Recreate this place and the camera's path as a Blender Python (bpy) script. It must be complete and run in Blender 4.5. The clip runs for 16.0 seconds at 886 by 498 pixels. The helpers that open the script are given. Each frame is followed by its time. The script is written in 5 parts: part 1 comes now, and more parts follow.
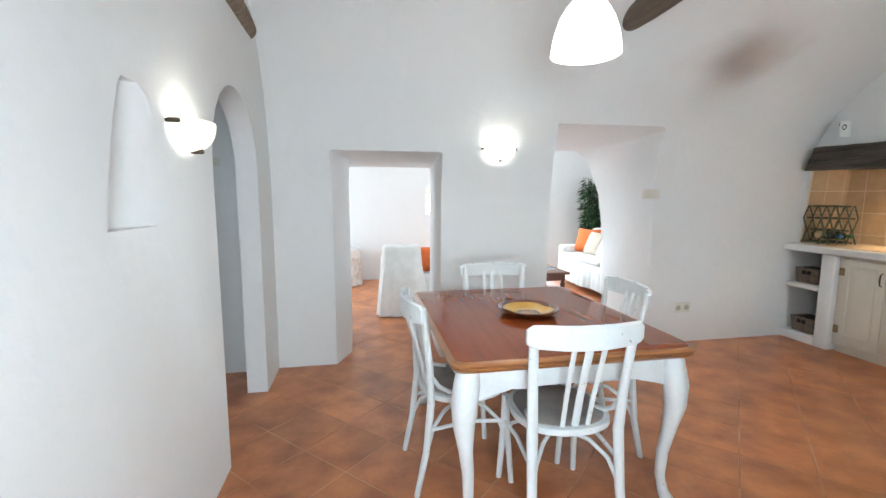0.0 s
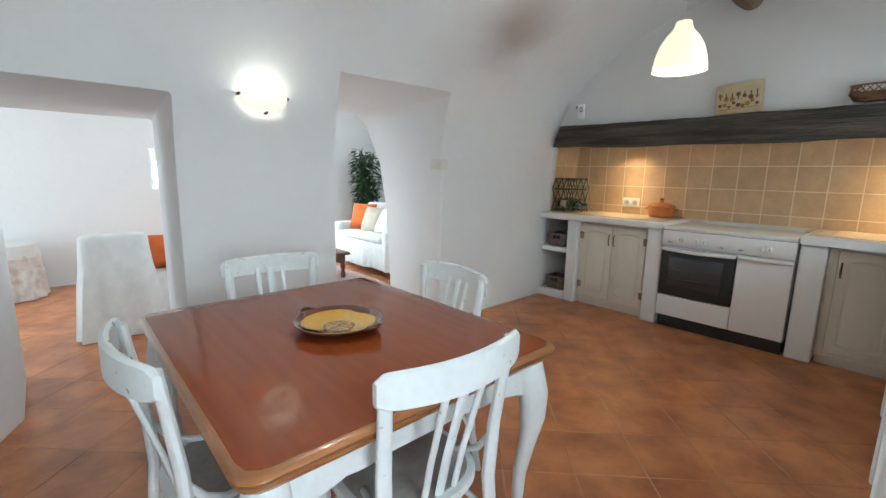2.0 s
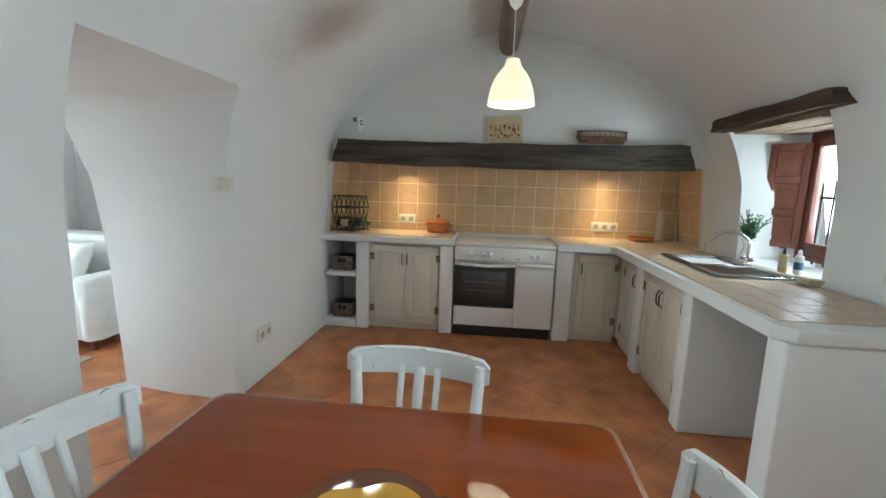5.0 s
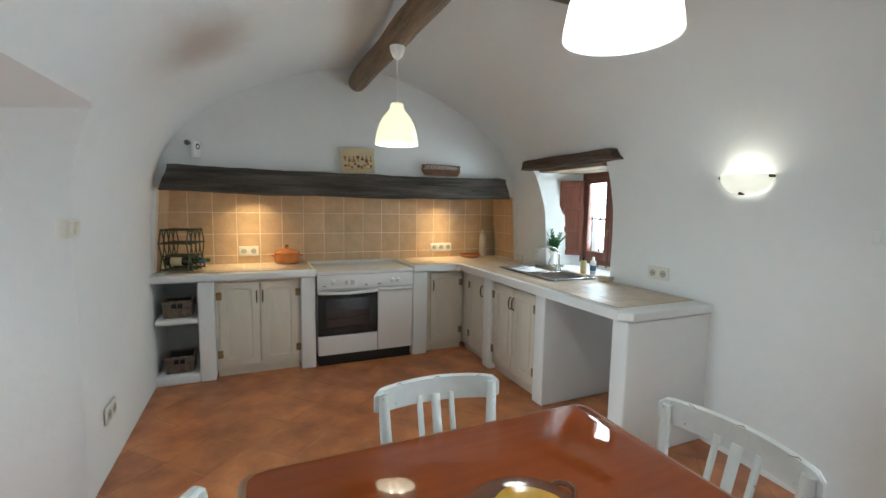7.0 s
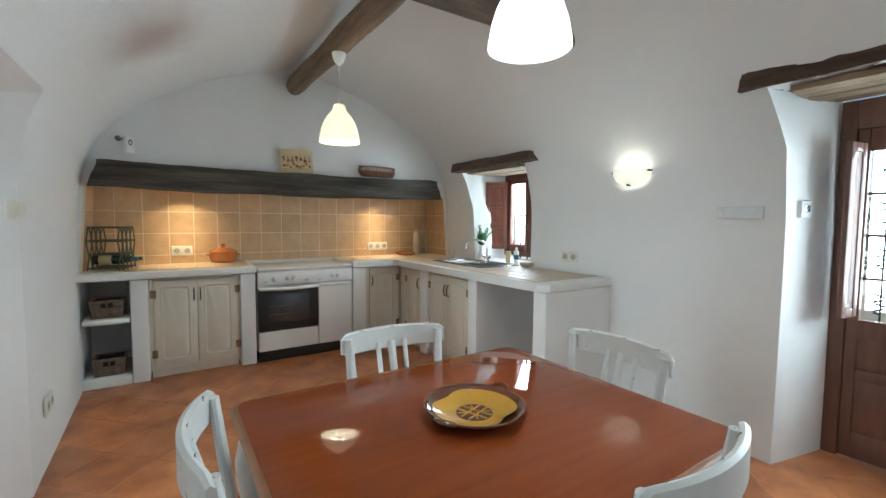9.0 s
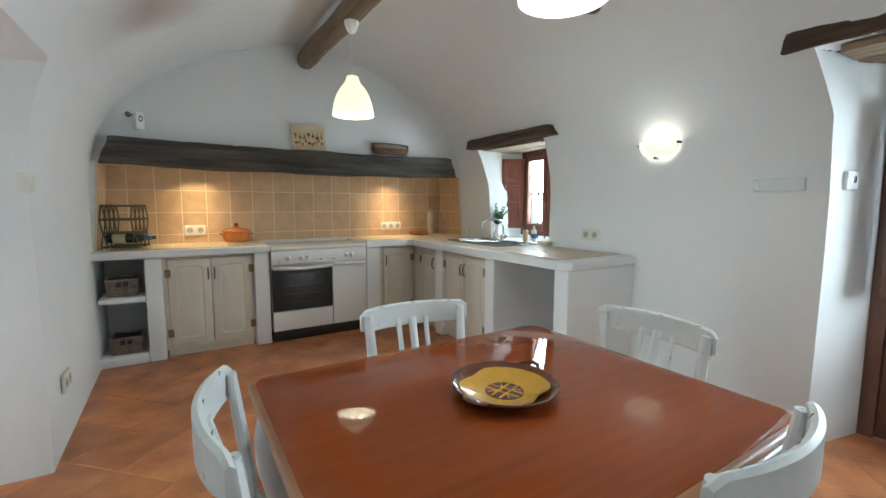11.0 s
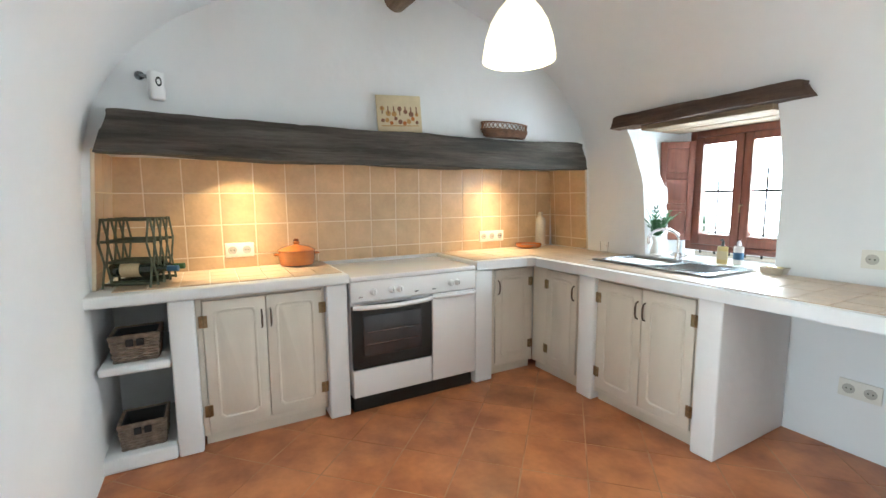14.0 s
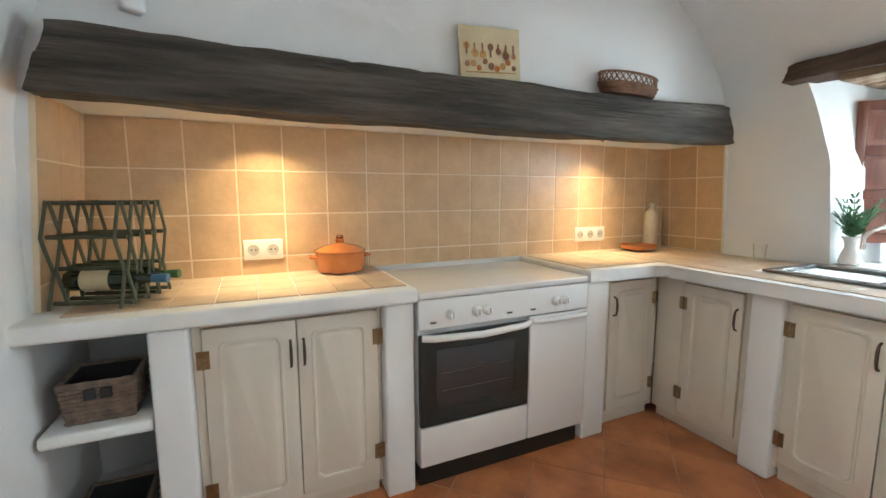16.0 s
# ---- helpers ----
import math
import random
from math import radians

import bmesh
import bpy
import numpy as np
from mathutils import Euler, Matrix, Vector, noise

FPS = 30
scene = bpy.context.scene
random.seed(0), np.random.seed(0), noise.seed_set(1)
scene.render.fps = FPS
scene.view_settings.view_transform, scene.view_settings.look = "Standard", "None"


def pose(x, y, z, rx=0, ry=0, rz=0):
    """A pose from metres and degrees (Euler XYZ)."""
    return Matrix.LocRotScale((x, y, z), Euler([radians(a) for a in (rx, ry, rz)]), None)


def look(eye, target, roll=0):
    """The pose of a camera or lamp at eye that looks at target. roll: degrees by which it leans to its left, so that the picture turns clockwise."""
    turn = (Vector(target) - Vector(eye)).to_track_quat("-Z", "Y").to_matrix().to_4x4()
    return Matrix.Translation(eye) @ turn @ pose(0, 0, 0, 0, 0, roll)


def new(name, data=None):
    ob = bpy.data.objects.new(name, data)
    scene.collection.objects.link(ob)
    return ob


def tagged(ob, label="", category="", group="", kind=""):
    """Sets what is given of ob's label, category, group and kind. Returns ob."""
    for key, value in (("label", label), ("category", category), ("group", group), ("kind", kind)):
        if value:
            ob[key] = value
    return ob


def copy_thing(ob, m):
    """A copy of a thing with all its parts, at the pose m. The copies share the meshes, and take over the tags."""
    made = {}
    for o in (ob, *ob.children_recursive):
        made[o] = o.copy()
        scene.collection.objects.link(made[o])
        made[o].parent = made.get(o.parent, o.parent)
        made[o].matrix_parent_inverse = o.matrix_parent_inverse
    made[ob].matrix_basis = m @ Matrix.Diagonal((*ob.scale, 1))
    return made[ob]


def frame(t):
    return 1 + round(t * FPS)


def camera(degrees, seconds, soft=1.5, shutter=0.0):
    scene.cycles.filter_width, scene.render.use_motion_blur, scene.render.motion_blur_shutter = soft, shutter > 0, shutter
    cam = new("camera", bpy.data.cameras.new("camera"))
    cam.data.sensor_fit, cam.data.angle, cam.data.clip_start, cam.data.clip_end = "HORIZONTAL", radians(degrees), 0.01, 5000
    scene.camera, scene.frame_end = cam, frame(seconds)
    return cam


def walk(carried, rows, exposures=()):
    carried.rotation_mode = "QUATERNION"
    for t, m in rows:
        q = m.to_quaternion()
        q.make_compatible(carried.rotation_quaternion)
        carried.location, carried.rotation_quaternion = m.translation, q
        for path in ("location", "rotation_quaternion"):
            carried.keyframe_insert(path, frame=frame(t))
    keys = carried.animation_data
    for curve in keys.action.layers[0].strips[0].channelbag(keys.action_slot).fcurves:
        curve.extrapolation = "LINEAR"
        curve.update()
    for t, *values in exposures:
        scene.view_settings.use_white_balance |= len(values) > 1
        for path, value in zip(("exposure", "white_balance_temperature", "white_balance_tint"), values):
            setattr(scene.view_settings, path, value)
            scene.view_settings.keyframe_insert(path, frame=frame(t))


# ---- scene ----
cam = camera(92.3, 16.0)
PATH = [
    (0, (0.067, -0.049, 1.31), (0.433, 1.902, 1.066), 0.2),
    (0.5, (0.169, 0.118, 1.313), (0.701, 2.026, 1.033), 0.6),
    (1, (0.203, 0.307, 1.296), (0.968, 2.13, 0.992), 0.9),
    (1.5, (0.179, 0.496, 1.275), (1.221, 2.172, 0.949), 1.0),
    (2, (0.188, 0.653, 1.265), (1.514, 2.109, 0.917), 1.0),
    (2.5, (0.186, 0.853, 1.329), (1.728, 2.07, 0.955), 1.5),
    (3, (0.133, 1.005, 1.33), (1.816, 2.023, 0.967), 1.5),
    (3.5, (0.099, 1.211, 1.343), (1.909, 1.981, 0.981), 1.4),
    (3.7, (0.112, 1.275, 1.345), (1.950, 1.968, 0.991), 1.6),
    (5.8, (0.215, 2.130, 1.430), (2.185, 1.943, 1.145), 1.3),
    (6, (0.185, 2.211, 1.439), (2.143, 1.911, 1.16), 1.2),
    (6.5, (0.182, 2.357, 1.453), (2.088, 1.808, 1.214), 1.6),
    (7, (0.139, 2.547, 1.466), (1.963, 1.751, 1.267), 1.0),
    (7.5, (0.052, 2.667, 1.434), (1.803, 1.715, 1.274), 0.6),
    (8, (-0.037, 2.749, 1.397), (1.654, 1.691, 1.259), 0.6),
    (8.5, (-0.113, 2.77, 1.346), (1.556, 1.676, 1.222), 0.5),
    (11, (-0.011, 2.764, 1.254), (1.678, 1.714, 1.046), 0.2),
    (11.5, (0.108, 2.802, 1.276), (1.807, 1.771, 1.052), 0.3),
    (12, (0.352, 2.84, 1.293), (2.048, 1.805, 1.066), 0.2),
    (12.5, (0.658, 2.843, 1.329), (2.351, 1.805, 1.095), 0.2),
    (13, (0.924, 2.86, 1.328), (2.635, 1.851, 1.091), 0.1),
    (13.5, (1.219, 2.858, 1.315), (2.945, 1.877, 1.077), -0.1),
    (14, (1.539, 2.797, 1.33), (3.281, 1.842, 1.095), -0.4),
    (14.5, (1.817, 2.803, 1.328), (3.576, 1.882, 1.095), -0.2),
    (15, (2.099, 2.85, 1.304), (3.874, 1.963, 1.054), -0.3),
    (15.5, (2.334, 2.8, 1.255), (4.121, 1.931, 1.025), -0.4),
    (16, (2.446, 2.689, 1.257), (4.251, 1.865, 1.008), -0.1),
]
walk(cam, [(t, look(eye, target, roll)) for t, eye, target, roll in PATH],
     exposures=[(0, 0.58, 5900, 3), (1, 0.32, 5900, 2), (1.5, 0.34, 5850, 1), (2.5, 0.16, 5800, -1), (4, 0.12, 5800, -2), (6, 0.08, 5800, -3), (6.5, 0.10, 5800, -3), (7.5, 0.32, 5800, -2), (8.5, 0.29, 5800, -2), (11, 0.28, 5750, -3), (12.5, 0.38, 5750, -2), (13.5, 0.84, 5750, 0), (14, 1.08, 5750, 0), (14.5, 0.98, 5750, 0), (15, 0.62, 5800, 0), (16, 0.80, 5850, 0)])

# ---- world, sun and lamps ----
world = bpy.data.worlds.new("sky")
scene.world = world
world.use_nodes = True
wn = world.node_tree.nodes
sky = wn.new("ShaderNodeTexSky")
sky.sky_type = 'NISHITA'
sky.sun_disc = False
sky.sun_elevation, sky.sun_rotation = radians(50), radians(27)
wn["Background"].inputs[1].default_value = 0.12
world.node_tree.links.new(sky.outputs[0], wn["Background"].inputs[0])
sun = new("sun", bpy.data.lights.new("sun", 'SUN'))
sun.data.energy, sun.data.angle, sun.data.color = 3.0, radians(0.6), (1, 0.95, 0.88)
sun.matrix_basis = look((3, 6, 8), (0, 0, 0))


def area(name, eye, target, w, h, watts, color):
    la = bpy.data.lights.new(name, 'AREA')
    la.shape, la.size, la.size_y, la.energy, la.color = 'RECTANGLE', w, h, watts, color
    ob = new(name, la)
    ob.matrix_basis = look(eye, target)
    return ob


def bulb(name, at, watts, color, radius=0.03):
    la = bpy.data.lights.new(name, 'POINT')
    la.energy, la.color, la.shadow_soft_size = watts, color, radius
    ob = new(name, la)
    ob.location = at
    return ob


def spot(name, at, target, watts, color, degrees, blend=0.9):
    la = bpy.data.lights.new(name, 'SPOT')
    la.energy, la.color, la.spot_size, la.spot_blend, la.shadow_soft_size = watts, color, radians(degrees), blend, 0.03
    ob = new(name, la)
    ob.matrix_basis = look(at, target)
    return ob


DAY = (0.88, 0.95, 1.0)
LAMP = (1.0, 0.91, 0.78)
area("window_daylight", (3.15, -0.545, 1.39), (3.11, 1.0, 1.05), 0.62, 0.66, 21, DAY)
area("door_daylight", (0.20, -0.56, 1.27), (0.5, 2.0, 1.2), 0.78, 0.92, 25, DAY)
# added fill light at the unseen west end, brightens the living room
area("living_west_fill", (-1.92, 5.5, 1.2), (1.0, 5.6, 1.0), 1.6, 2.0, 36, DAY)
area("living_window_daylight", (1.33, 6.99, 1.26), (1.33, 5.0, 1.0), 0.5, 0.46, 10, DAY)
# added fill light out of view, brightens the sofa side; no glass door stands here
area("living_north_fill", (2.3, 6.99, 1.1), (2.6, 5.0, 0.6), 0.95, 1.9, 72, DAY)
# added fill light inside the corridor, which has no window of its own
area("corridor_fill", (-2.05, 1.6, 1.3), (-1.0, 2.6, 1.2), 0.6, 1.0, 2.5, DAY)
bulb("dining_pendant_bulb", (1.0, 1.687, 1.98), 19, (1, 0.95, 0.88), 0.04)
bulb("kitchen_pendant_bulb", (2.945, 1.676, 1.98), 16, LAMP, 0.04)
bulb("north_sconce_bulb", (1.14, 3.225, 1.69), 0.75, LAMP, 0.02)
bulb("south_sconce_bulb", (1.708, 0.025, 1.665), 0.7, LAMP, 0.02)
bulb("west_sconce_bulb", (-0.535, 1.750, 1.573), 0.6, LAMP, 0.02)
for yy in (2.60, 0.68):
    spot("hood_spot", (4.43, yy, 1.572), (4.47, yy, 0.9), 26, (1, 0.72, 0.40), 72, 1.0)
    spot("hood_spot_spill", (4.43, yy, 1.572), (4.45, yy, 0.9), 8, (1, 0.71, 0.37), 126, 0.5)


# ---- materials ----
def mat(name, color, rough=0.6, metal=0.0, dark=0.85, scale=6.0, fine=60.0, bump=0.1, coat=0.0, random_tint=0.0,
        spec=0.5, stretch=None, dist=0.01, trans=0.0, emit=None, strength=0.0, mix_to=None, placed=False, chips=None):
    """A procedural surface: a base colour broken by broad stains and fine grain, with fine relief."""
    m = bpy.data.materials.new(name)
    m.use_nodes = True
    n, l = m.node_tree.nodes, m.node_tree.links
    b = n["Principled BSDF"]
    b.inputs["Roughness"].default_value, b.inputs["Metallic"].default_value = rough, metal
    b.inputs["Coat Weight"].default_value, b.inputs["Coat Roughness"].default_value = coat, 0.03
    b.inputs["Specular IOR Level"].default_value = spec
    b.inputs["Transmission Weight"].default_value = trans
    tc = n.new("ShaderNodeTexCoord")
    mp = n.new("ShaderNodeMapping")
    mp.inputs["Scale"].default_value = stretch or (1, 1, 1)
    l.new(n.new("ShaderNodeNewGeometry").outputs["Position"] if placed else tc.outputs["Object"], mp.inputs[0])
    big, small = n.new("ShaderNodeTexNoise"), n.new("ShaderNodeTexNoise")
    big.inputs["Scale"].default_value, big.inputs["Detail"].default_value = scale, 4
    small.inputs["Scale"].default_value, small.inputs["Detail"].default_value = fine, 6
    l.new(mp.outputs[0], big.inputs[0])
    l.new(mp.outputs[0], small.inputs[0])
    ramp = n.new("ShaderNodeMapRange")
    ramp.inputs[1].default_value, ramp.inputs[2].default_value = 0.35, 0.7
    l.new(big.outputs[0], ramp.inputs[0])
    mx = n.new("ShaderNodeMix")
    mx.data_type = 'RGBA'
    mx.inputs[6].default_value = (*color, 1)
    mx.inputs[7].default_value = (*(mix_to or [c * dark for c in color]), 1)
    l.new(ramp.outputs[0], mx.inputs[0])
    m2 = n.new("ShaderNodeMix")
    m2.data_type, m2.blend_type = 'RGBA', 'MULTIPLY'
    r2 = n.new("ShaderNodeMapRange")
    r2.inputs[1].default_value, r2.inputs[2].default_value = 0.3, 0.7
    r2.inputs[3].default_value, r2.inputs[4].default_value = 0.5 + dark / 2, 1.0
    l.new(small.outputs[0], r2.inputs[0])
    m2.inputs[0].default_value = 1.0
    l.new(mx.outputs[2], m2.inputs[6])
    l.new(r2.outputs[0], m2.inputs[7])
    out = m2.outputs[2]
    if random_tint:
        info, hsv, mr = n.new("ShaderNodeObjectInfo"), n.new("ShaderNodeHueSaturation"), n.new("ShaderNodeMapRange")
        mr.inputs[3].default_value, mr.inputs[4].default_value = 1 - random_tint, 1 + random_tint
        l.new(info.outputs["Random"], mr.inputs[0])
        l.new(mr.outputs[0], hsv.inputs["Value"])
        l.new(out, hsv.inputs["Color"])
        out = hsv.outputs[0]
    if chips:
        cn, cr, cm = n.new("ShaderNodeTexNoise"), n.new("ShaderNodeMapRange"), n.new("ShaderNodeMix")
        cn.inputs["Scale"].default_value, cn.inputs["Detail"].default_value = 42, 3
        l.new(tc.outputs["Object"], cn.inputs[0])
        cr.inputs[1].default_value, cr.inputs[2].default_value = 0.70, 0.74
        l.new(cn.outputs[0], cr.inputs[0])
        cm.data_type = 'RGBA'
        cm.inputs[7].default_value = (*chips, 1)
        l.new(cr.outputs[0], cm.inputs[0])
        l.new(out, cm.inputs[6])
        out = cm.outputs[2]
    l.new(out, b.inputs["Base Color"])
    bp = n.new("ShaderNodeBump")
    bp.inputs["Strength"].default_value, bp.inputs["Distance"].default_value = bump, dist
    l.new(small.outputs[0], bp.inputs["Height"])
    l.new(bp.outputs[0], b.inputs["Normal"])
    if emit:
        b.inputs["Emission Color"].default_value, b.inputs["Emission Strength"].default_value = (*emit, 1), strength
    return m


def stained_plaster():
    """White limewash with one soft brown damp stain on the vault."""
    m = mat("limewashed_plaster_ceiling", (0.80, 0.80, 0.79), 0.9, dark=0.97, scale=1.3, fine=14, bump=0.25, dist=0.012)
    n, l = m.node_tree.nodes, m.node_tree.links
    b = n["Principled BSDF"]
    src = b.inputs["Base Color"].links[0].from_socket
    geo = n.new("ShaderNodeNewGeometry")
    rot = n.new("ShaderNodeMapping")
    rot.inputs["Rotation"].default_value = (0, radians(28), 0)
    rot.inputs["Scale"].default_value = (2.0, 1, 5.6)
    off = n.new("ShaderNodeVectorMath")
    off.operation = 'SUBTRACT'
    off.inputs[1].default_value = (2.86, 2.75, 2.33)
    l.new(geo.outputs["Position"], off.inputs[0])
    l.new(off.outputs[0], rot.inputs[0])
    nz = n.new("ShaderNodeTexNoise")
    nz.inputs["Scale"].default_value = 3.0
    l.new(geo.outputs["Position"], nz.inputs[0])
    ln = n.new("ShaderNodeVectorMath")
    ln.operation = 'LENGTH'
    l.new(rot.outputs[0], ln.inputs[0])
    add = n.new("ShaderNodeMath")
    add.operation = 'ADD'
    l.new(ln.outputs["Value"], add.inputs[0])
    l.new(nz.outputs[0], add.inputs[1])
    mr = n.new("ShaderNodeMapRange")
    mr.interpolation_type = 'SMOOTHSTEP'
    mr.inputs[1].default_value, mr.inputs[2].default_value = 0.5, 1.55
    mr.inputs[3].default_value, mr.inputs[4].default_value = 0.5, 0.0
    l.new(add.outputs[0], mr.inputs[0])
    mx = n.new("ShaderNodeMix")
    mx.data_type = 'RGBA'
    mx.inputs[7].default_value = (0.42, 0.30, 0.24, 1)
    l.new(mr.outputs[0], mx.inputs[0])
    l.new(src, mx.inputs[6])
    l.new(mx.outputs[2], b.inputs["Base Color"])
    return m


def glass(name, color=(1, 1, 1), rough=0.0):
    m = bpy.data.materials.new(name)
    m.use_nodes = True
    b = m.node_tree.nodes["Principled BSDF"]
    b.inputs["Base Color"].default_value = (*color, 1)
    b.inputs["Transmission Weight"].default_value, b.inputs["Roughness"].default_value = 1.0, rough
    b.inputs["IOR"].default_value = 1.45
    return m


PLASTER = mat("limewashed_plaster", (0.80, 0.80, 0.79), 0.9, dark=0.97, scale=1.3, fine=14, bump=0.25, dist=0.012)
VAULT = stained_plaster()
TERRA = mat("terracotta_tile", (0.58, 0.228, 0.088), 0.30, mix_to=(0.31, 0.102, 0.040), dark=0.80, scale=4.6, fine=30, bump=0.10, random_tint=0.13, placed=True)
GROUT = mat("floor_grout", (0.56, 0.33, 0.19), 0.75, mix_to=(0.30, 0.13, 0.06), dark=0.8, scale=3, fine=90)
WALLTILE = mat("sand_wall_tile", (0.62, 0.42, 0.24), 0.34, dark=0.84, scale=8, fine=45, bump=0.08, random_tint=0.06, placed=True)
TILEGROUT = mat("pale_tile_grout", (0.80, 0.67, 0.48), 0.85, dark=0.92)
CTILE = mat("counter_tile", (0.62, 0.48, 0.345), 0.36, dark=0.82, scale=9, fine=50, bump=0.08, random_tint=0.035, placed=True)
DARKWOOD = mat("blackened_oak", (0.050, 0.043, 0.036), 0.8, mix_to=(0.150, 0.130, 0.106), dark=0.4, scale=3.2, fine=13, bump=1.0, stretch=(6, 0.45, 7), dist=0.02)
DARKWOOD_X = mat("dark_lintel_wood", (0.075, 0.043, 0.030), 0.75, mix_to=(0.12, 0.075, 0.05), dark=0.65, scale=5, fine=26, bump=0.7, stretch=(0.7, 6, 9), dist=0.015)
RAWWOOD = mat("weathered_plank_wood", (0.34, 0.24, 0.15), 0.85, dark=0.55, scale=4, fine=20, bump=0.8, stretch=(0.8, 9, 9), dist=0.01)
LOGWOOD = mat("old_pine_log", (0.31, 0.225, 0.15), 0.8, dark=0.6, scale=4, fine=22, bump=0.7, stretch=(0.8, 7, 7), dist=0.012)
LOGWOOD_Y = mat("old_grey_log", (0.20, 0.15, 0.11), 0.8, dark=0.6, scale=4, fine=22, bump=0.7, stretch=(7, 0.8, 7), dist=0.012)
TABLEWOOD = mat("varnished_mahogany", (0.26, 0.058, 0.014), 0.28, mix_to=(0.228, 0.049, 0.0115), dark=0.96, scale=2.5, fine=14, bump=0.0, coat=0.85, spec=0.0, stretch=(14, 0.8, 14))
TABLEEDGE = mat("honey_table_edge", (0.38, 0.15, 0.045), 0.3, dark=0.7, scale=4, fine=20, bump=0.05, coat=0.8, stretch=(1, 1, 8))
WHITEPAINT = mat("chipped_white_paint", (0.76, 0.79, 0.79), 0.45, dark=0.90, scale=9, fine=40, bump=0.1, chips=(0.40, 0.37, 0.33))
SEATGREY = mat("worn_grey_seat", (0.42, 0.39, 0.36), 0.6, dark=0.75, scale=8, fine=50, bump=0.1)
WOODCHIP = mat("bare_wood_chip", (0.16, 0.12, 0.09), 0.8)
CREAM = mat("cream_cabinet_paint", (0.70, 0.645, 0.545), 0.5, dark=0.955, scale=5, fine=40, bump=0.05, stretch=(2, 2, 0.8))
BRASS = mat("aged_brass", (0.38, 0.28, 0.15), 0.32, 0.9, dark=0.65, scale=40, fine=120)
BRONZE = mat("dark_bronze", (0.14, 0.10, 0.07), 0.4, 0.8, dark=0.6, scale=40, fine=120)
STEEL = mat("brushed_steel", (0.33, 0.35, 0.37), 0.26, 1.0, dark=0.9, scale=20, fine=150, bump=0.02)
CHROME = mat("chrome", (0.8, 0.8, 0.8), 0.08, 1.0, dark=0.97)
ENAMEL = mat("white_enamel", (0.80, 0.79, 0.78), 0.22, dark=0.98, scale=3, fine=30, bump=0.01, coat=0.4)
OVENGLASS = mat("oven_black_glass", (0.040, 0.044, 0.050), 0.10, dark=0.8, coat=0.5)
OVENDARK = mat("oven_black_trim", (0.016, 0.020, 0.020), 0.35, dark=0.8)
PLASTIC = mat("cream_plastic", (0.74, 0.71, 0.63), 0.4, dark=0.96, scale=8)
# cream plastic greyed down: the shade of the socket wells put into the colour
SOCKETSHADE = mat("socket_well_painted_shade", (0.46, 0.43, 0.37), 0.5, dark=0.9, scale=8)
WHITEPLASTIC = mat("white_plastic", (0.80, 0.80, 0.79), 0.35, dark=0.97, scale=8)
# near black that stands for the shade in holes and inside baskets
HOLESHADE = mat("painted_recess_shade", (0.02, 0.02, 0.02), 0.7)
TERRAPOT = mat("glazed_terracotta_pot", (0.56, 0.19, 0.045), 0.22, mix_to=(0.45, 0.13, 0.03), dark=0.8, scale=14, fine=60, coat=0.7)
YELLOWGLAZE = mat("yellow_glaze", (0.66, 0.36, 0.035), 0.16, dark=0.88, scale=10, fine=50, coat=0.8)
BROWNGLAZE = mat("brown_glaze", (0.17, 0.055, 0.02), 0.14, dark=0.75, scale=10, fine=50, coat=0.9)
WICKER = mat("grey_brown_wicker", (0.27, 0.20, 0.15), 0.8, dark=0.55, scale=30, fine=120, bump=0.5)
WICKERWARM = mat("warm_brown_wicker", (0.30, 0.15, 0.08), 0.7, dark=0.55, scale=30, fine=120, bump=0.5)
GREENWOOD = mat("green_stained_wood", (0.085, 0.10, 0.060), 0.7, dark=0.65, scale=20, fine=60, bump=0.3)
REDWOOD = mat("red_brown_window_wood", (0.20, 0.062, 0.036), 0.45, dark=0.7, scale=6, fine=30, bump=0.15, stretch=(6, 6, 0.7), coat=0.2)
DOORWOOD = mat("brown_door_wood", (0.17, 0.075, 0.050), 0.5, dark=0.7, scale=5, fine=25, bump=0.2, stretch=(6, 6, 0.7), coat=0.15)
CLOTH = mat("white_cotton", (0.80, 0.79, 0.76), 0.95, dark=0.9, scale=14, fine=220, bump=0.3)
ORANGE = mat("orange_cotton", (0.75, 0.17, 0.04), 0.95, dark=0.85, scale=14, fine=220, bump=0.3)
BEIGE = mat("beige_cotton", (0.62, 0.53, 0.42), 0.95, dark=0.85, scale=14, fine=220, bump=0.3)
RUGMAT = mat("pale_patterned_rug", (0.62, 0.50, 0.46), 0.95, mix_to=(0.42, 0.25, 0.22), dark=0.7, scale=22, fine=160, bump=0.5)
SKIRT = mat("pale_patterned_cotton", (0.74, 0.70, 0.65), 0.95, mix_to=(0.52, 0.44, 0.40), dark=0.85, scale=16, fine=120, bump=0.3)
LEAF = mat("dark_green_leaf", (0.035, 0.10, 0.030), 0.5, dark=0.6, scale=20, fine=60)
LEAF2 = mat("fern_green_leaf", (0.05, 0.16, 0.045), 0.5, dark=0.6, scale=20, fine=60)
CANE = mat("bamboo_cane", (0.24, 0.17, 0.08), 0.6)
STONEWARE = mat("cream_stoneware", (0.60, 0.52, 0.40), 0.35, dark=0.85, scale=10, coat=0.3)
PAPER = mat("aged_print_paper", (0.70, 0.58, 0.36), 0.7, dark=0.86, scale=7, fine=40)
INKBROWN = mat("brown_print", (0.22, 0.09, 0.04), 0.7)
INKOCHRE = mat("ochre_print", (0.50, 0.26, 0.07), 0.7)
GLASS = glass("clear_glass")
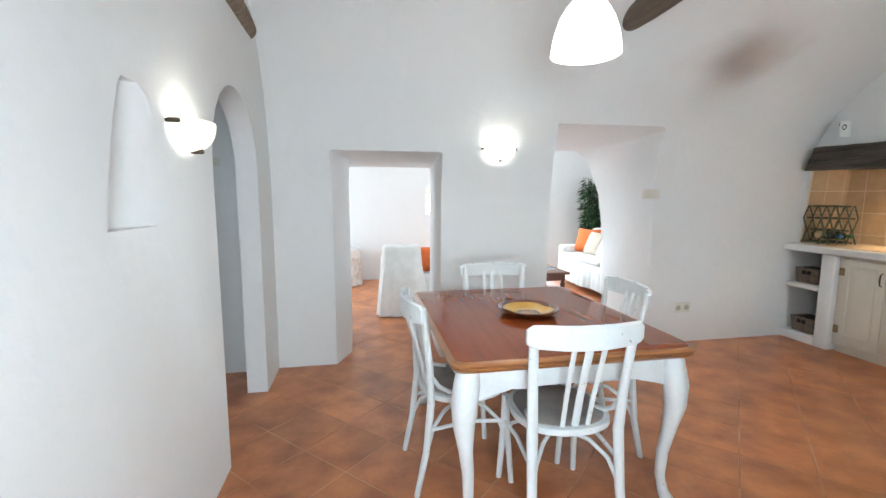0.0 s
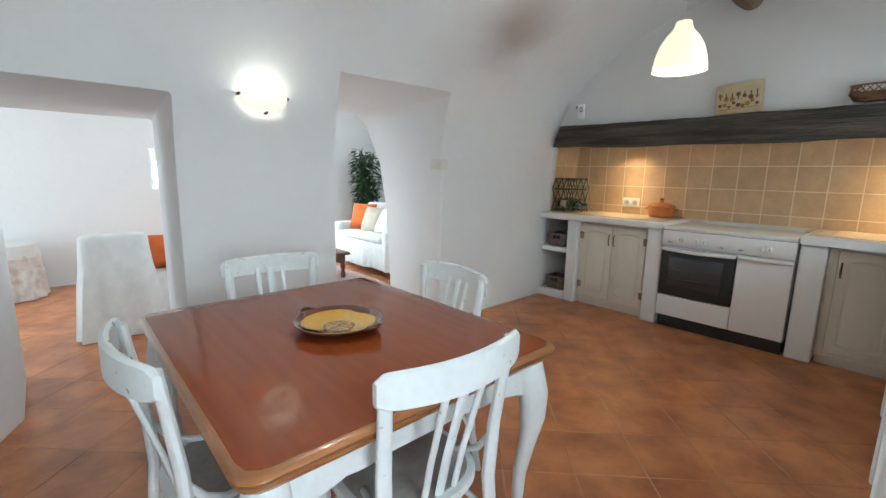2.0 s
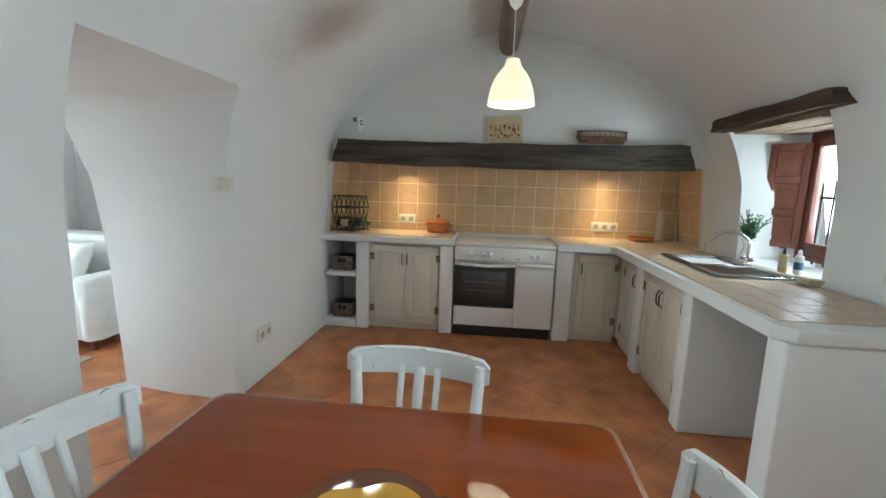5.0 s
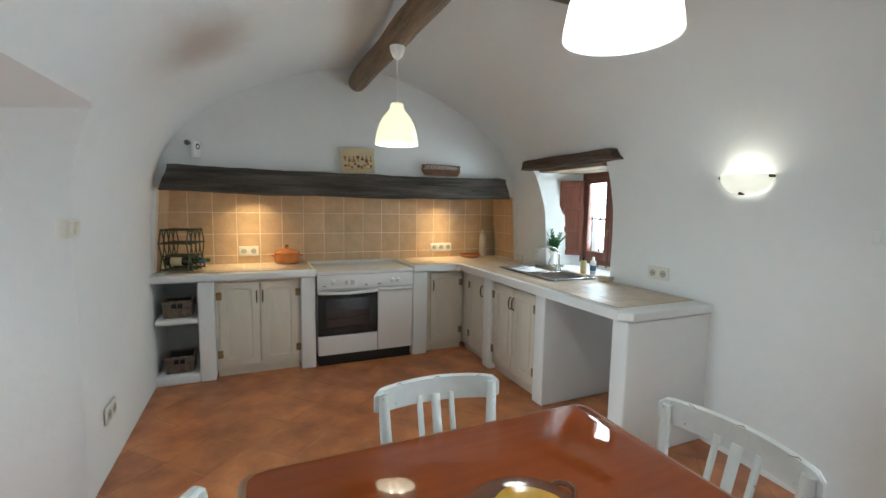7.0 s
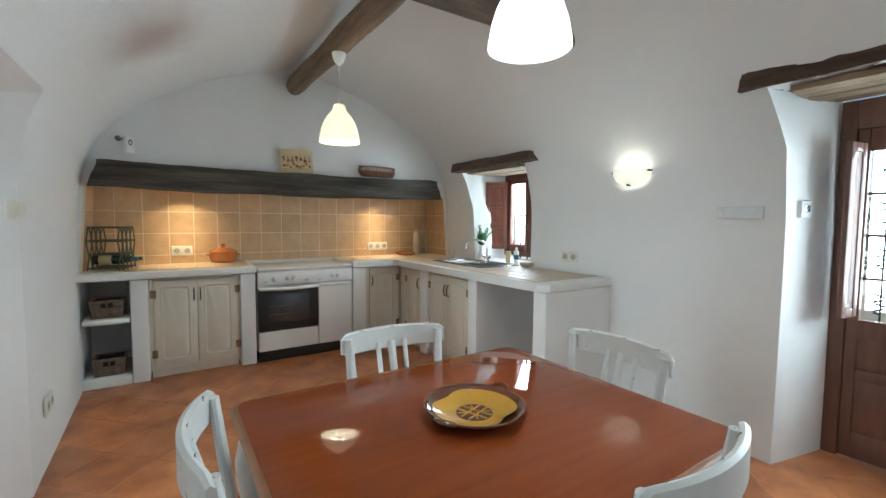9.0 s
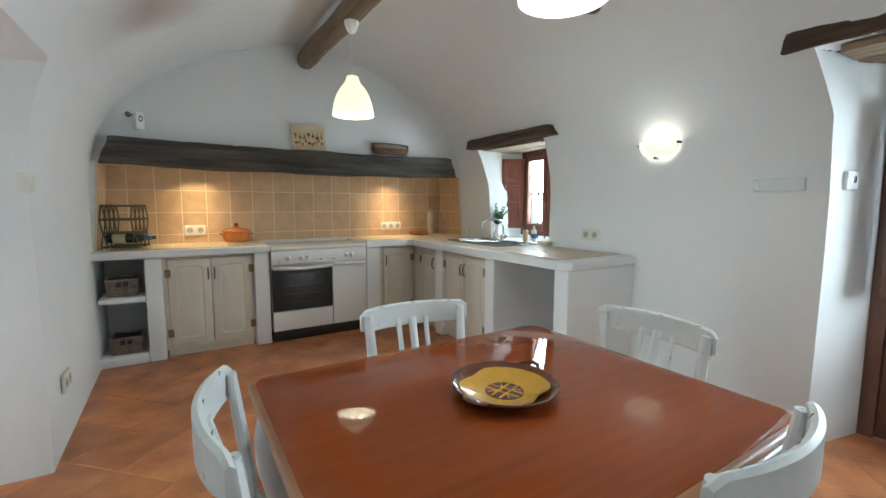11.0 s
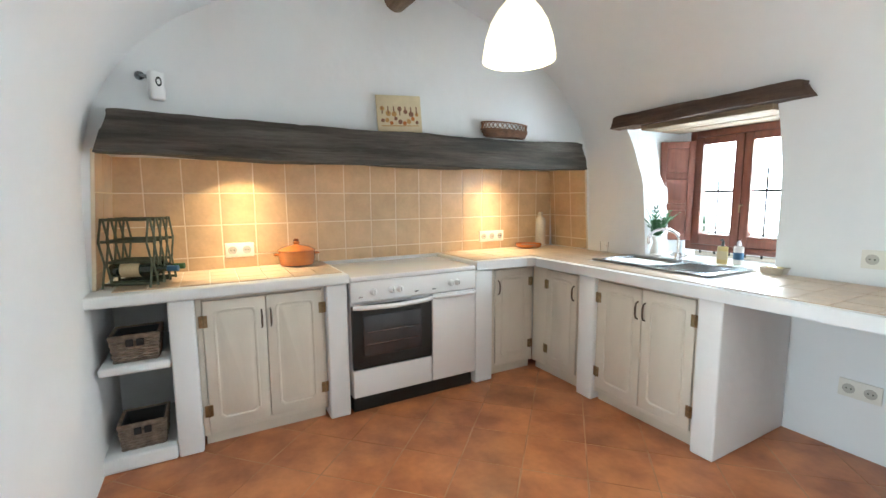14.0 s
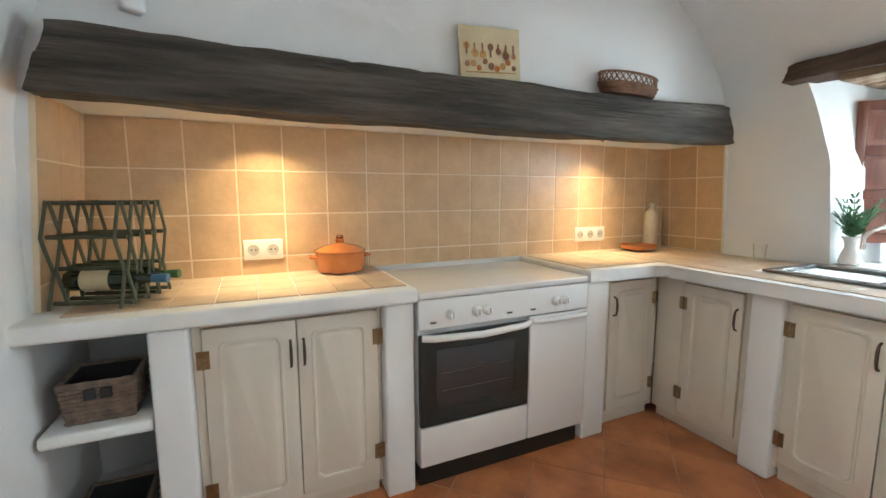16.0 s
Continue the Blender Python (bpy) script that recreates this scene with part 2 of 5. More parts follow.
FROST = mat("frosted_glass_shade", (0.85, 0.82, 0.74), 0.35, dark=0.98, bump=0.0, emit=(1.0, 0.90, 0.72), strength=0.6)
SHADEWARM = mat("opal_shade_warm", (0.85, 0.80, 0.68), 0.4, dark=0.98, bump=0.0, emit=(1.0, 0.84, 0.52), strength=0.8)
SHADEWHITE = mat("opal_shade_white", (0.88, 0.87, 0.84), 0.4, dark=0.98, bump=0.0, emit=(1.0, 0.97, 0.92), strength=2.2)
GLOWBULB = mat("lit_spot_lens", (0.9, 0.85, 0.7), 0.4, emit=(1.0, 0.8, 0.5), strength=2.5)
GREENGLASS = mat("dark_green_bottle_glass", (0.012, 0.03, 0.012), 0.08, dark=0.8, coat=0.6)
SOAPYELLOW = mat("yellow_soap_plastic", (0.66, 0.52, 0.22), 0.3, dark=0.95)
LABELBLUE = mat("blue_label", (0.06, 0.16, 0.30), 0.5)
IRON = mat("black_iron", (0.02, 0.02, 0.02), 0.6, 0.6)
SOIL = mat("dry_ground", (0.38, 0.33, 0.25), 0.95, dark=0.7, scale=2, fine=30, bump=0.6)
HEDGE = mat("pale_garden_green", (0.10, 0.17, 0.07), 0.8, dark=0.5, scale=8, fine=40)


# ---- mesh helpers ----
def shade(me, angle=40):
    for p in me.polygons:
        p.use_smooth = True
    me.set_sharp_from_angle(angle=radians(angle))


def part(name, bm, material, parent=None, label="", smooth=40, at=None):
    """Links a bmesh as one mesh object, under a thing or a part where one is given."""
    me = bpy.data.meshes.new(name)
    bmesh.ops.recalc_face_normals(bm, faces=bm.faces)
    bm.to_mesh(me)
    bm.free()
    me.materials.append(material)
    shade(me, smooth)
    ob = new(name, me)
    if at is not None:
        ob.matrix_basis = at
    if parent is not None:
        ob.parent = parent
    if label:
        ob["label"] = label
    return ob


def empty(name, m=None):
    ob = new(name)
    ob.empty_display_size = 0.1
    if m is not None:
        ob.matrix_basis = m
    return ob


def box(x0, x1, y0, y1, z0, z1, bevel=0.004, seg=2, bm=None):
    own = bmesh.new()
    v = [own.verts.new((x, y, z)) for x in (x0, x1) for y in (y0, y1) for z in (z0, z1)]
    for f in ((0, 1, 3, 2), (4, 6, 7, 5), (0, 4, 5, 1), (2, 3, 7, 6), (0, 2, 6, 4), (1, 5, 7, 3)):
        own.faces.new([v[i] for i in f])
    if bevel:
        bmesh.ops.bevel(own, geom=own.edges[:], offset=bevel, segments=seg, affect='EDGES', profile=0.5)
    return merge(bm, own)


def merge(bm, own):
    if bm is None:
        return own
    me = bpy.data.meshes.new("t")
    own.to_mesh(me)
    own.free()
    bm.from_mesh(me)
    bpy.data.meshes.remove(me)
    return bm


def moved(bm, m):
    bmesh.ops.transform(bm, matrix=m, verts=bm.verts)
    return bm


def lathe(profile, seg=32, bm=None, arc=math.tau):
    """Turns a list of (radius, z) about the z axis."""
    own = bmesh.new()
    full = arc > 6.28
    n = seg if full else seg + 1
    rings = [[own.verts.new((r * math.cos(arc * i / seg), r * math.sin(arc * i / seg), z)) for i in range(n)] for r, z in profile]
    for a, b in zip(rings, rings[1:]):
        for i in range(seg):
            j = (i + 1) % n
            own.faces.new((a[i], a[j], b[j], b[i]))
    bmesh.ops.remove_doubles(own, verts=own.verts, dist=1e-5)
    return merge(bm, own)


def tube(points, radius, seg=8, bm=None, flat=1.0, up=(0, 0, 1)):
    """A round or flattened bar along points; radius may be a list."""
    own = bmesh.new()
    pts = [Vector(p) for p in points]
    rad = radius if isinstance(radius, (list, tuple)) else [radius] * len(pts)
    rings = []
    for i, p in enumerate(pts):
        d = (pts[min(i + 1, len(pts) - 1)] - pts[max(i - 1, 0)]).normalized()
        u = Vector(up) if abs(d.dot(Vector(up))) < 0.95 else Vector((1, 0, 0))
        s = d.cross(u).normalized()
        w = s.cross(d)
        rings.append([own.verts.new(p + (s * math.cos(a) + w * math.sin(a) * flat) * rad[i]) for a in [math.tau * k / seg for k in range(seg)]])
    for a, b in zip(rings, rings[1:]):
        for i in range(seg):
            own.faces.new((a[i], a[(i + 1) % seg], b[(i + 1) % seg], b[i]))
    own.faces.new(rings[0])
    own.faces.new(rings[-1][::-1])
    return merge(bm, own)


def prism(outline, z0, z1, bevel=0.0, bm=None):
    """A plate with the given (x, y) outline from z0 to z1."""
    own = bmesh.new()
    lo = [own.verts.new((x, y, z0)) for x, y in outline]
    hi = [own.verts.new((x, y, z1)) for x, y in outline]
    own.faces.new(lo[::-1])
    own.faces.new(hi)
    for i in range(len(lo)):
        j = (i + 1) % len(lo)
        own.faces.new((lo[i], lo[j], hi[j], hi[i]))
    if bevel:
        bmesh.ops.bevel(own, geom=[e for e in own.edges if abs(e.verts[0].co.z - e.verts[1].co.z) < 1e-6], offset=bevel, segments=3, affect='EDGES', profile=0.5)
    return merge(bm, own)


def loft(rings, bm=None):
    """A closed solid through rings of the same number of points."""
    own = bmesh.new()
    rr = [[own.verts.new(p) for p in r] for r in rings]
    n = len(rr[0])
    for a, b in zip(rr, rr[1:]):
        for i in range(n):
            own.faces.new((a[i], a[(i + 1) % n], b[(i + 1) % n], b[i]))
    own.faces.new(rr[0][::-1])
    own.faces.new(rr[-1])
    bmesh.ops.recalc_face_normals(own, faces=own.faces)
    return merge(bm, own)


def cut(ob, cutters):
    """Takes the cutters out of ob for good."""
    made = []
    for c in cutters:
        me = bpy.data.meshes.new("cutter")
        bmesh.ops.recalc_face_normals(c, faces=c.faces)
        c.to_mesh(me)
        c.free()
        co = new("cutter", me)
        made.append(co)
        md = ob.modifiers.new("cut", 'BOOLEAN')
        md.operation, md.object, md.solver = 'DIFFERENCE', co, 'EXACT'
    bpy.context.view_layer.update()
    dg = bpy.context.evaluated_depsgraph_get()
    me = bpy.data.meshes.new_from_object(ob.evaluated_get(dg))
    ob.modifiers.clear()
    ob.data = me
    for c in made:
        bpy.data.objects.remove(c)
    shade(me, 35)
    return ob


def structure(ob, label, category):
    return tagged(ob, label, category, kind="structure")


FZ = -0.028           # the floor's height


# ---- the shell: a long vaulted room, lower and rounder at its kitchen end ----
AXIS = 1.61
EAST = [(1.72, 0), (1.72, 1.28), (1.69, 1.60), (1.615, 1.85), (1.455, 2.09), (1.23, 2.28), (0.89, 2.47), (0.49, 2.62), (0, 2.72)]
WEST = [(1.72, 0), (1.72, 1.21), (1.69, 1.58), (1.655, 1.81), (1.57, 2.06), (1.45, 2.30), (1.20, 2.58), (0.70, 2.84), (0, 2.95)]


def smooth_profile(keys, steps):
    """Catmull-Rom through the keys, steps points a span."""
    out = []
    for i in range(len(keys) - 1):
        p0 = Vector(keys[max(i - 1, 0)])
        p1, p2 = Vector(keys[i]), Vector(keys[i + 1])
        p3 = Vector(keys[i + 2]) if i + 2 < len(keys) else Vector((-keys[i][0], keys[i][1]))
        for k in range(steps):
            t = k / steps
            out.append(0.5 * ((2 * p1) + (p2 - p0) * t + (2 * p0 - 5 * p1 + 4 * p2 - p3) * t * t + (3 * p1 - p0 - 3 * p2 + p3) * t ** 3))
    out.append(Vector(keys[-1]))
    return out


PE, PW = smooth_profile(EAST, 5), smooth_profile(WEST, 5)
SPLIT = 20          # up to here wall, above it vault


def profile(x, side):
    """The inner face at x: points (y, z) from the floor to the ridge; side 1 is north, -1 south."""
    k = min(max((x - 1.5) / 1.7, 0), 1)
    k = k * k * (3 - 2 * k)
    pts = []
    for i, (a, b) in enumerate(zip(PW, PE)):
        p = a.lerp(b, k)
        w = p[0]
        if side < 0 and i < 34:
            f = min(max((2.2 - x) / 1.4, 0), 1) * (1 - i / 34)
            w -= 0.11 * f
        lump = 0.012 * noise.noise(Vector((x * 1.7, side * 3.1 + i * 0.02, p[1] * 1.6))) if 0 < i < 40 else 0
        pts.append((AXIS + side * (w + lump), p[1]))
    return pts


XS = [-0.73 + 5.53 * i / 56 for i in range(57)]


def side_wall(name, side, outer):
    rings = []
    for x in XS:
        p = profile(x, side)[:SPLIT + 1]
        ring = [(x, y, z) for y, z in p]
        ring[0] = (x, p[0][0], FZ - 0.05)
        ring += [(x, outer, p[-1][1]), (x, outer, FZ - 0.05)]
        rings.append(ring)
    return part(name, loft(rings), PLASTER)


wall_north = side_wall("wall_north", 1, 4.17)
wall_south = side_wall("wall_south", -1, -0.62)
rings = []
for x in XS:
    n, s = profile(x, 1)[SPLIT:], profile(x, -1)[SPLIT:]
    rings.append([(x, y, z) for y, z in n] + [(x, y, z) for y, z in s[:-1][::-1]] +
                 [(x, -0.62, s[0][1]), (x, -0.62, 3.3), (x, 4.17, 3.3), (x, 4.17, n[0][1])])
ceiling = structure(part("ceiling", loft(rings), VAULT), "white limewashed plaster barrel vault with a brown damp stain", "ceiling")


def opening(rows):
    """A passage cutter along y: rows of (y, x0, x1, top, corner)."""
    return loft([[(x0, y, -0.1), (x1, y, -0.1), (x1, y, top - c), (x1 - c * 0.3, y, top - c * 0.3), (x1 - c, y, top),
                  (x0 + c, y, top), (x0 + c * 0.3, y, top - c * 0.3), (x0, y, top - c)] for y, x0, x1, top, c in rows])


cut(wall_north, [
    opening([(2.9, -0.20, 0.70, 1.67, .03), (3.30, -0.175, 0.685, 1.655, .02), (3.36, -0.145, 0.68, 1.645, .02), (3.60, -0.05, 0.68, 1.615, .02), (4.3, -0.06, 0.735, 1.585, .02)]),
    loft([[(x0, y, -0.1), (x1, y, -0.1), (x2, y, 0.9), (x3, y, 1.35), (x4, y, top - 0.10), (x5, y, top - 0.02), (x5 - .04, y, top), (x0 + .02, y, top), (x0 + .02, y, top - .02), (x0, y, 1.2)]
          for y, x0, x1, x2, x3, x4, x5, top in ((2.9, 1.60, 2.61, 2.61, 2.60, 2.60, 2.60, 1.91), (3.22, 1.61, 2.60, 2.60, 2.60, 2.59, 2.59, 1.90), (3.40, 1.61, 2.59, 2.59, 2.59, 2.58, 2.57, 1.88),
                                                 (3.75, 1.57, 2.61, 2.60, 2.57, 2.53, 2.49, 1.83), (4.17, 1.47, 2.68, 2.62, 2.55, 2.40, 2.30, 1.79), (4.3, 1.47, 2.69, 2.63, 2.55, 2.39, 2.28, 1.785))]),
])
structure(wall_north, "thick white limewashed wall with two rough doorways", "wall")
window_cut = loft([[(2.77, y, .86), (x1, y, .86), (x2, y, 1.4), (x3, y, 1.85), (2.78, y, 1.85)] for y, x1, x2, x3 in
                   ((0.3, 3.67, 3.71, 3.79), (-0.10, 3.63, 3.67, 3.75), (-0.30, 3.58, 3.60, 3.64), (-0.8, 3.53, 3.53, 3.53))])
door_cut = loft([[(-0.36, y, -.1), (x1, y, -.1), (x1, y, 1.3), (x2, y, 1.7), (x3, y, 2.025), (-0.36, y, 2.025)] for y, x1, x2, x3 in
                 ((0.4, .80, .81, .90), (0.0, .795, .80, .875), (-0.08, .775, .78, .85), (-0.44, .70, .71, .72), (-0.8, .70, .70, .70))])
cut(wall_south, [window_cut, door_cut])
structure(wall_south, "thick white limewashed wall with a deep window and door", "wall")

# west wall with its arched passage and small arched niche
wall_west = part("wall_west", box(-0.732, -0.600, -0.62, 3.345, FZ - 0.05, 3.2, 0), PLASTER)


def arch(y0, y1, spring, rise, z0, x0, x1, flare=0.0, n=14):
    c, h = (y0 + y1) / 2, (y1 - y0) / 2
    out = []
    for x, f in ((x0, 0), (x1, flare)):
        ring = [(x, y0 - f, z0), (x, y1 + f, z0)]
        ring += [(x, c + (h + f) * math.cos(math.pi * i / n), spring + (rise + f) * math.sin(math.pi * i / n)) for i in range(n + 1)]
        out.append(ring)
    return loft(out)


# the niche is a shallow hollow, deepest at its south edge and running out to the north
niche = loft([[(-0.45, y1, z), (-0.45, 1.16, z), (-0.600, y0, z), (-0.645, y0 + 0.012, z), (-0.664, y0 + 0.05, z), (-0.660, y0 + (y1 - y0) * 0.45, z), (-0.628, y0 + (y1 - y0) * 0.8, z), (-0.600, y1, z)]
              for z, y0, y1 in ((1.212, 1.222, 1.525), (1.29, 1.230, 1.560), (1.44, 1.268, 1.560), (1.55, 1.303, 1.535), (1.62, 1.330, 1.495), (1.650, 1.352, 1.440))])
cut(wall_west, [arch(2.075, 2.918, 1.46, 0.43, -0.2, -0.90, -0.56, 0.0), niche])
structure(wall_west, "white plaster wall with an arched passage and niche", "wall")

# east end: tiled recess below, plaster hood and lunette above
structure(part("wall_east", box(4.65, 4.80, -0.62, 4.17, FZ - 0.05, 3.3, 0), PLASTER), "white plaster wall behind the kitchen counter", "wall")
structure(part("wall_hood", box(4.19, 4.65, -0.3, 3.5, 1.585, 3.2, 0.0), PLASTER), "white plaster hood wall above the kitchen beam", "wall")

# corridor behind the arch
structure(part("wall_corridor_north", box(-2.3, -0.735, 3.30, 3.45, FZ - 0.05, 2.4, 0), PLASTER), "white plaster corridor wall", "wall")
structure(part("wall_corridor_west", box(-2.3, -2.15, 0.9, 3.30, FZ - 0.05, 2.4, 0), PLASTER), "white plaster corridor wall", "wall")
structure(part("wall_corridor_south", box(-2.15, -0.735, 0.75, 0.9, FZ - 0.05, 2.4, 0), PLASTER), "white plaster corridor wall", "wall")
structure(part("ceiling_corridor", box(-2.3, -0.735, 0.75, 3.45, 2.4, 2.5, 0), PLASTER), "white plaster corridor ceiling", "ceiling")

# living room behind the doorways
wall_living_north = part("wall_living_north", box(-2.2, 5.2, 6.85, 7.1, FZ - 0.05, 2.7, 0), PLASTER)
# the small window, then an unseen opening added for the north fill light
cut(wall_living_north, [box(1.07, 1.60, 6.5, 7.4, 1.03, 1.50, 0), box(1.8, 2.8, 6.5, 7.4, 0.05, 2.1, 0)])
structure(wall_living_north, "white plaster living room wall with a small window", "wall")
wall_living_west = part("wall_living_west", box(-2.2, -2.0, 4.17, 6.85, FZ - 0.05, 2.7, 0), PLASTER)
# unseen opening, added to go with the west fill light
cut(wall_living_west, [box(-2.5, -1.5, 4.7, 6.3, 0.1, 2.2, 0)])
structure(wall_living_west, "white plaster living room wall with an unseen opening added for fill light", "wall")
structure(part("wall_living_east", box(5.0, 5.2, 4.17, 6.85, FZ - 0.05, 2.7, 0), PLASTER), "white plaster living room wall", "wall")
structure(part("wall_living_south", box(-2.2, -0.735, 4.0, 4.17, FZ - 0.05, 2.7, 0), PLASTER), "white plaster living room wall", "wall")
structure(part("ceiling_living", box(-2.2, 5.2, 4.0, 7.1, 2.7, 2.82, 0), PLASTER), "white plaster living room ceiling", "ceiling")
structure(part("wall_living_south_east", box(4.80, 5.2, 4.0, 4.17, FZ - 0.05, 2.7, 0), PLASTER), "white plaster living room wall", "wall")
structure(part("wall_living_header", box(-2.2, 5.2, 4.172, 4.20, 2.0, 2.7, 0), PLASTER), "white plaster living room wall above the doorways", "wall")

# floor bed under the tiles, and the ground outside
floor = structure(part("floor", box(-2.3, 5.2, -0.62, 7.1, FZ - 0.12, FZ - 0.0015, 0), GROUT), "terracotta tiled floor laid diagonally with sandy joints", "floor")
bm = bmesh.new()
bmesh.ops.create_grid(bm, x_segments=8, y_segments=8, size=400)
structure(part("ground", bm, SOIL, at=pose(0, 0, -0.16)), "dry pale garden ground outside", "ground")

# ---- beams ----
def log_beam(name, a, b, r, material, label, seed):
    pts, rad = [], []
    for i in range(15):
        t = i / 14
        p = Vector(a).lerp(Vector(b), t)
        j = Vector((noise.noise(Vector((seed, t * 3, 0))), noise.noise(Vector((seed, t * 3, 5))), noise.noise(Vector((seed, t * 3, 9))))) * 0.02
        pts.append(p + j)
        rad.append(r * (1 + 0.10 * noise.noise(Vector((seed + 7, t * 4, 1)))) * (0.9 if i in (0, 14) else 1))
    return tagged(part(name, tube(pts, rad, 18), material), label, "beam")


log_beam("ceiling_beam", (1.98, 1.655, 2.60), (4.22, 1.675, 2.585), 0.085, LOGWOOD, "round weathered pine log beam under the kitchen vault", 1.0)
log_beam("ceiling_beam", (1.95, 0.30, 2.575), (1.95, 3.05, 2.575), 0.085, LOGWOOD_Y, "dark round log beam across the vault", 2.0)
log_beam("ceiling_beam", (-0.60, 0.05, 2.40), (-0.63, 2.93, 2.34), 0.07, LOGWOOD, "round pine log beam along the plaster wall", 3.0)


def rough_beam(name, x0, x1, y0, y1, z0, z1, material, label, along, taper=0.05, seed=0.0, rough=0.010, sag=0.0):
    """A hand-hewn beam with uneven faces and eased, slanting ends; along is 'x' or 'y'."""
    rings = []
    lo, hi = (x0, x1) if along == 'x' else (y0, y1)
    n = 150
    c0, c1 = (y0, y1) if along == 'x' else (x0, x1)
    keys = ((0, 0), (.5, -.01), (1, 0), (1.01, .33), (1.01, .66), (1, 1), (.5, 1.01), (0, 1), (-.02, .66), (-.02, .33))
    section = []
    for (ua, va), (ub, vb) in zip(keys, keys[1:] + keys[:1]):
        section += [(ua + (ub - ua) * q / 6, va + (vb - va) * q / 6) for q in range(6)]
    for i in range(n + 1):
        t = i / n
        s = lo + (hi - lo) * t
        end = max(0, 1 - min(t, 1 - t) * 24)
        ring = []
        for u, v in section:
            w = noise.noise(Vector((seed + s * 2.2, u * 2.0, v * 3.0))) * rough
            dz = noise.noise(Vector((seed + 5 + s * 2.2, u * 2, v * 2))) * rough * 1.2
            # drying cracks and adze marks along the grain
            g = noise.noise(Vector((seed + s * 1.1, u * 5.0, v * 8.0 + .5 * noise.noise(Vector((s * 2.5, seed, 0))))))
            depth = 0.011 * max(0, 1 - abs(g) / 0.07) * max(0, min(1, .4 + 1.6 * noise.noise(Vector((seed + 9 + s * 1.7, u, v * 2)))))
            depth += 0.0035 * noise.noise(Vector((seed + s * 9, u * 14, v * 16)))
            du, dv = (.5 - u), (.5 - v)
            cc = c0 + (c1 - c0) * u + w + depth * (1 if du > 0 else -1) * min(1, abs(du) * 2.2)
            z = z0 + (z1 - z0) * v + dz + depth * (1 if dv > 0 else -1) * max(0, abs(dv) * 2 - .8) * 4
            z -= sag * math.sin(math.pi * t)
            if v > 0.5:
                z -= end * 0.02
            so = s + taper * v * max(0, 1 - t * 50) - taper * v * max(0, 1 - (1 - t) * 50)
            ring.append((so, cc, z) if along == 'x' else (cc, so, z))
        rings.append(ring)
    return tagged(part(name, loft(rings), material, smooth=50), label, "beam")


rough_beam("mantel_beam", 4.070, 4.20, 0.050, 3.250, 1.560, 1.765, DARKWOOD, "blackened hand-hewn oak beam over the kitchen recess", 'y', 0.07, 3.0, 0.012, 0.02)
rough_beam("window_lintel", 2.605, 3.83, -0.12, 0.092, 1.843, 1.931, DARKWOOD_X, "dark brown hewn wooden lintel over the window", 'x', 0.03, 8.0)
rough_beam("door_lintel", -0.55, 1.010, -0.12, 0.10, 2.025, 2.15, DARKWOOD_X, "dark brown hewn wooden lintel over the door", 'x', 0.02, 12.0)


def soffit(name, x0, x1, y0, y1, z, label):
    rack = empty(name, pose(0, 0, 0))
    n = 4
    for i in range(n):
        a = y0 + (y1 - y0) * i / n
        part("plank", box(x0, x1 - 0.01 * (i % 2), a + 0.003, a + (y1 - y0) / n - 0.003, z - 0.004 * (i % 2), z + 0.03, 0.004), RAWWOOD, rack)
    structure(rack, label, "trim")


soffit("trim_window_soffit", 2.785, 3.62, -0.44, 0.03, 1.812, "weathered wooden planks under the window lintel")
soffit("trim_door_soffit", -0.35, 0.80, -0.43, 0.04, 1.988, "weathered wooden planks under the door lintel")

# ---- kitchen counter ----
CF, CT, CB = 4.064, 0.888, 0.820     # pillar fronts, counter top and its underside


def masonry(name, x0, x1, y0, y1, z0, z1, label, category, bevel=0.012):
    return tagged(part(name, box(x0, x1, y0, y1, z0, z1, bevel, 3), PLASTER), label, category)


PIER = "whitewashed masonry pier carrying the kitchen counter"
for x0, x1, y0, y1 in ((CF, 4.648, 2.895, 3.013), (CF, 4.648, 2.082, 2.209), (CF, 4.648, 0.998, 1.149),
                       (3.462, 3.595, -0.10, 0.617), (2.665, 2.787, -0.105, 0.617), (1.895, 2.015, -0.10, 0.617)):
    o = masonry("counter_pier", x0, x1, y0, y1, FZ, CB - 0.002, PIER, "pier")
    o["group"] = "counter piers"
masonry("plinth", CF, 4.648, 3.016, 3.345, FZ, 0.050, "whitewashed masonry plinth under the open shelves", "plinth")
masonry("niche_shelf", CF + 0.004, 4.648, 3.016, 3.318, 0.474, 0.517, "whitewashed masonry shelf holding a wicker basket", "shelf")


def slab(name, outline, label):
    return tagged(part(name, prism(outline, CB, CT - 0.006, 0.014), PLASTER), label, "worktop")


top_a = slab("worktop", [(4.036, 2.076), (4.648, 2.076), (4.648, 3.305), (4.036, 3.36)], "whitewashed masonry worktop with sand tiles set in")
top_b = slab("worktop", [(4.648, 1.153), (4.036, 1.153), (4.036, 0.70), (3.99, 0.652), (1.945, 0.652), (1.882, 0.59), (1.882, -0.088), (4.648, -0.10)],
             "long L-shaped whitewashed worktop with sand tiles and a steel sink")


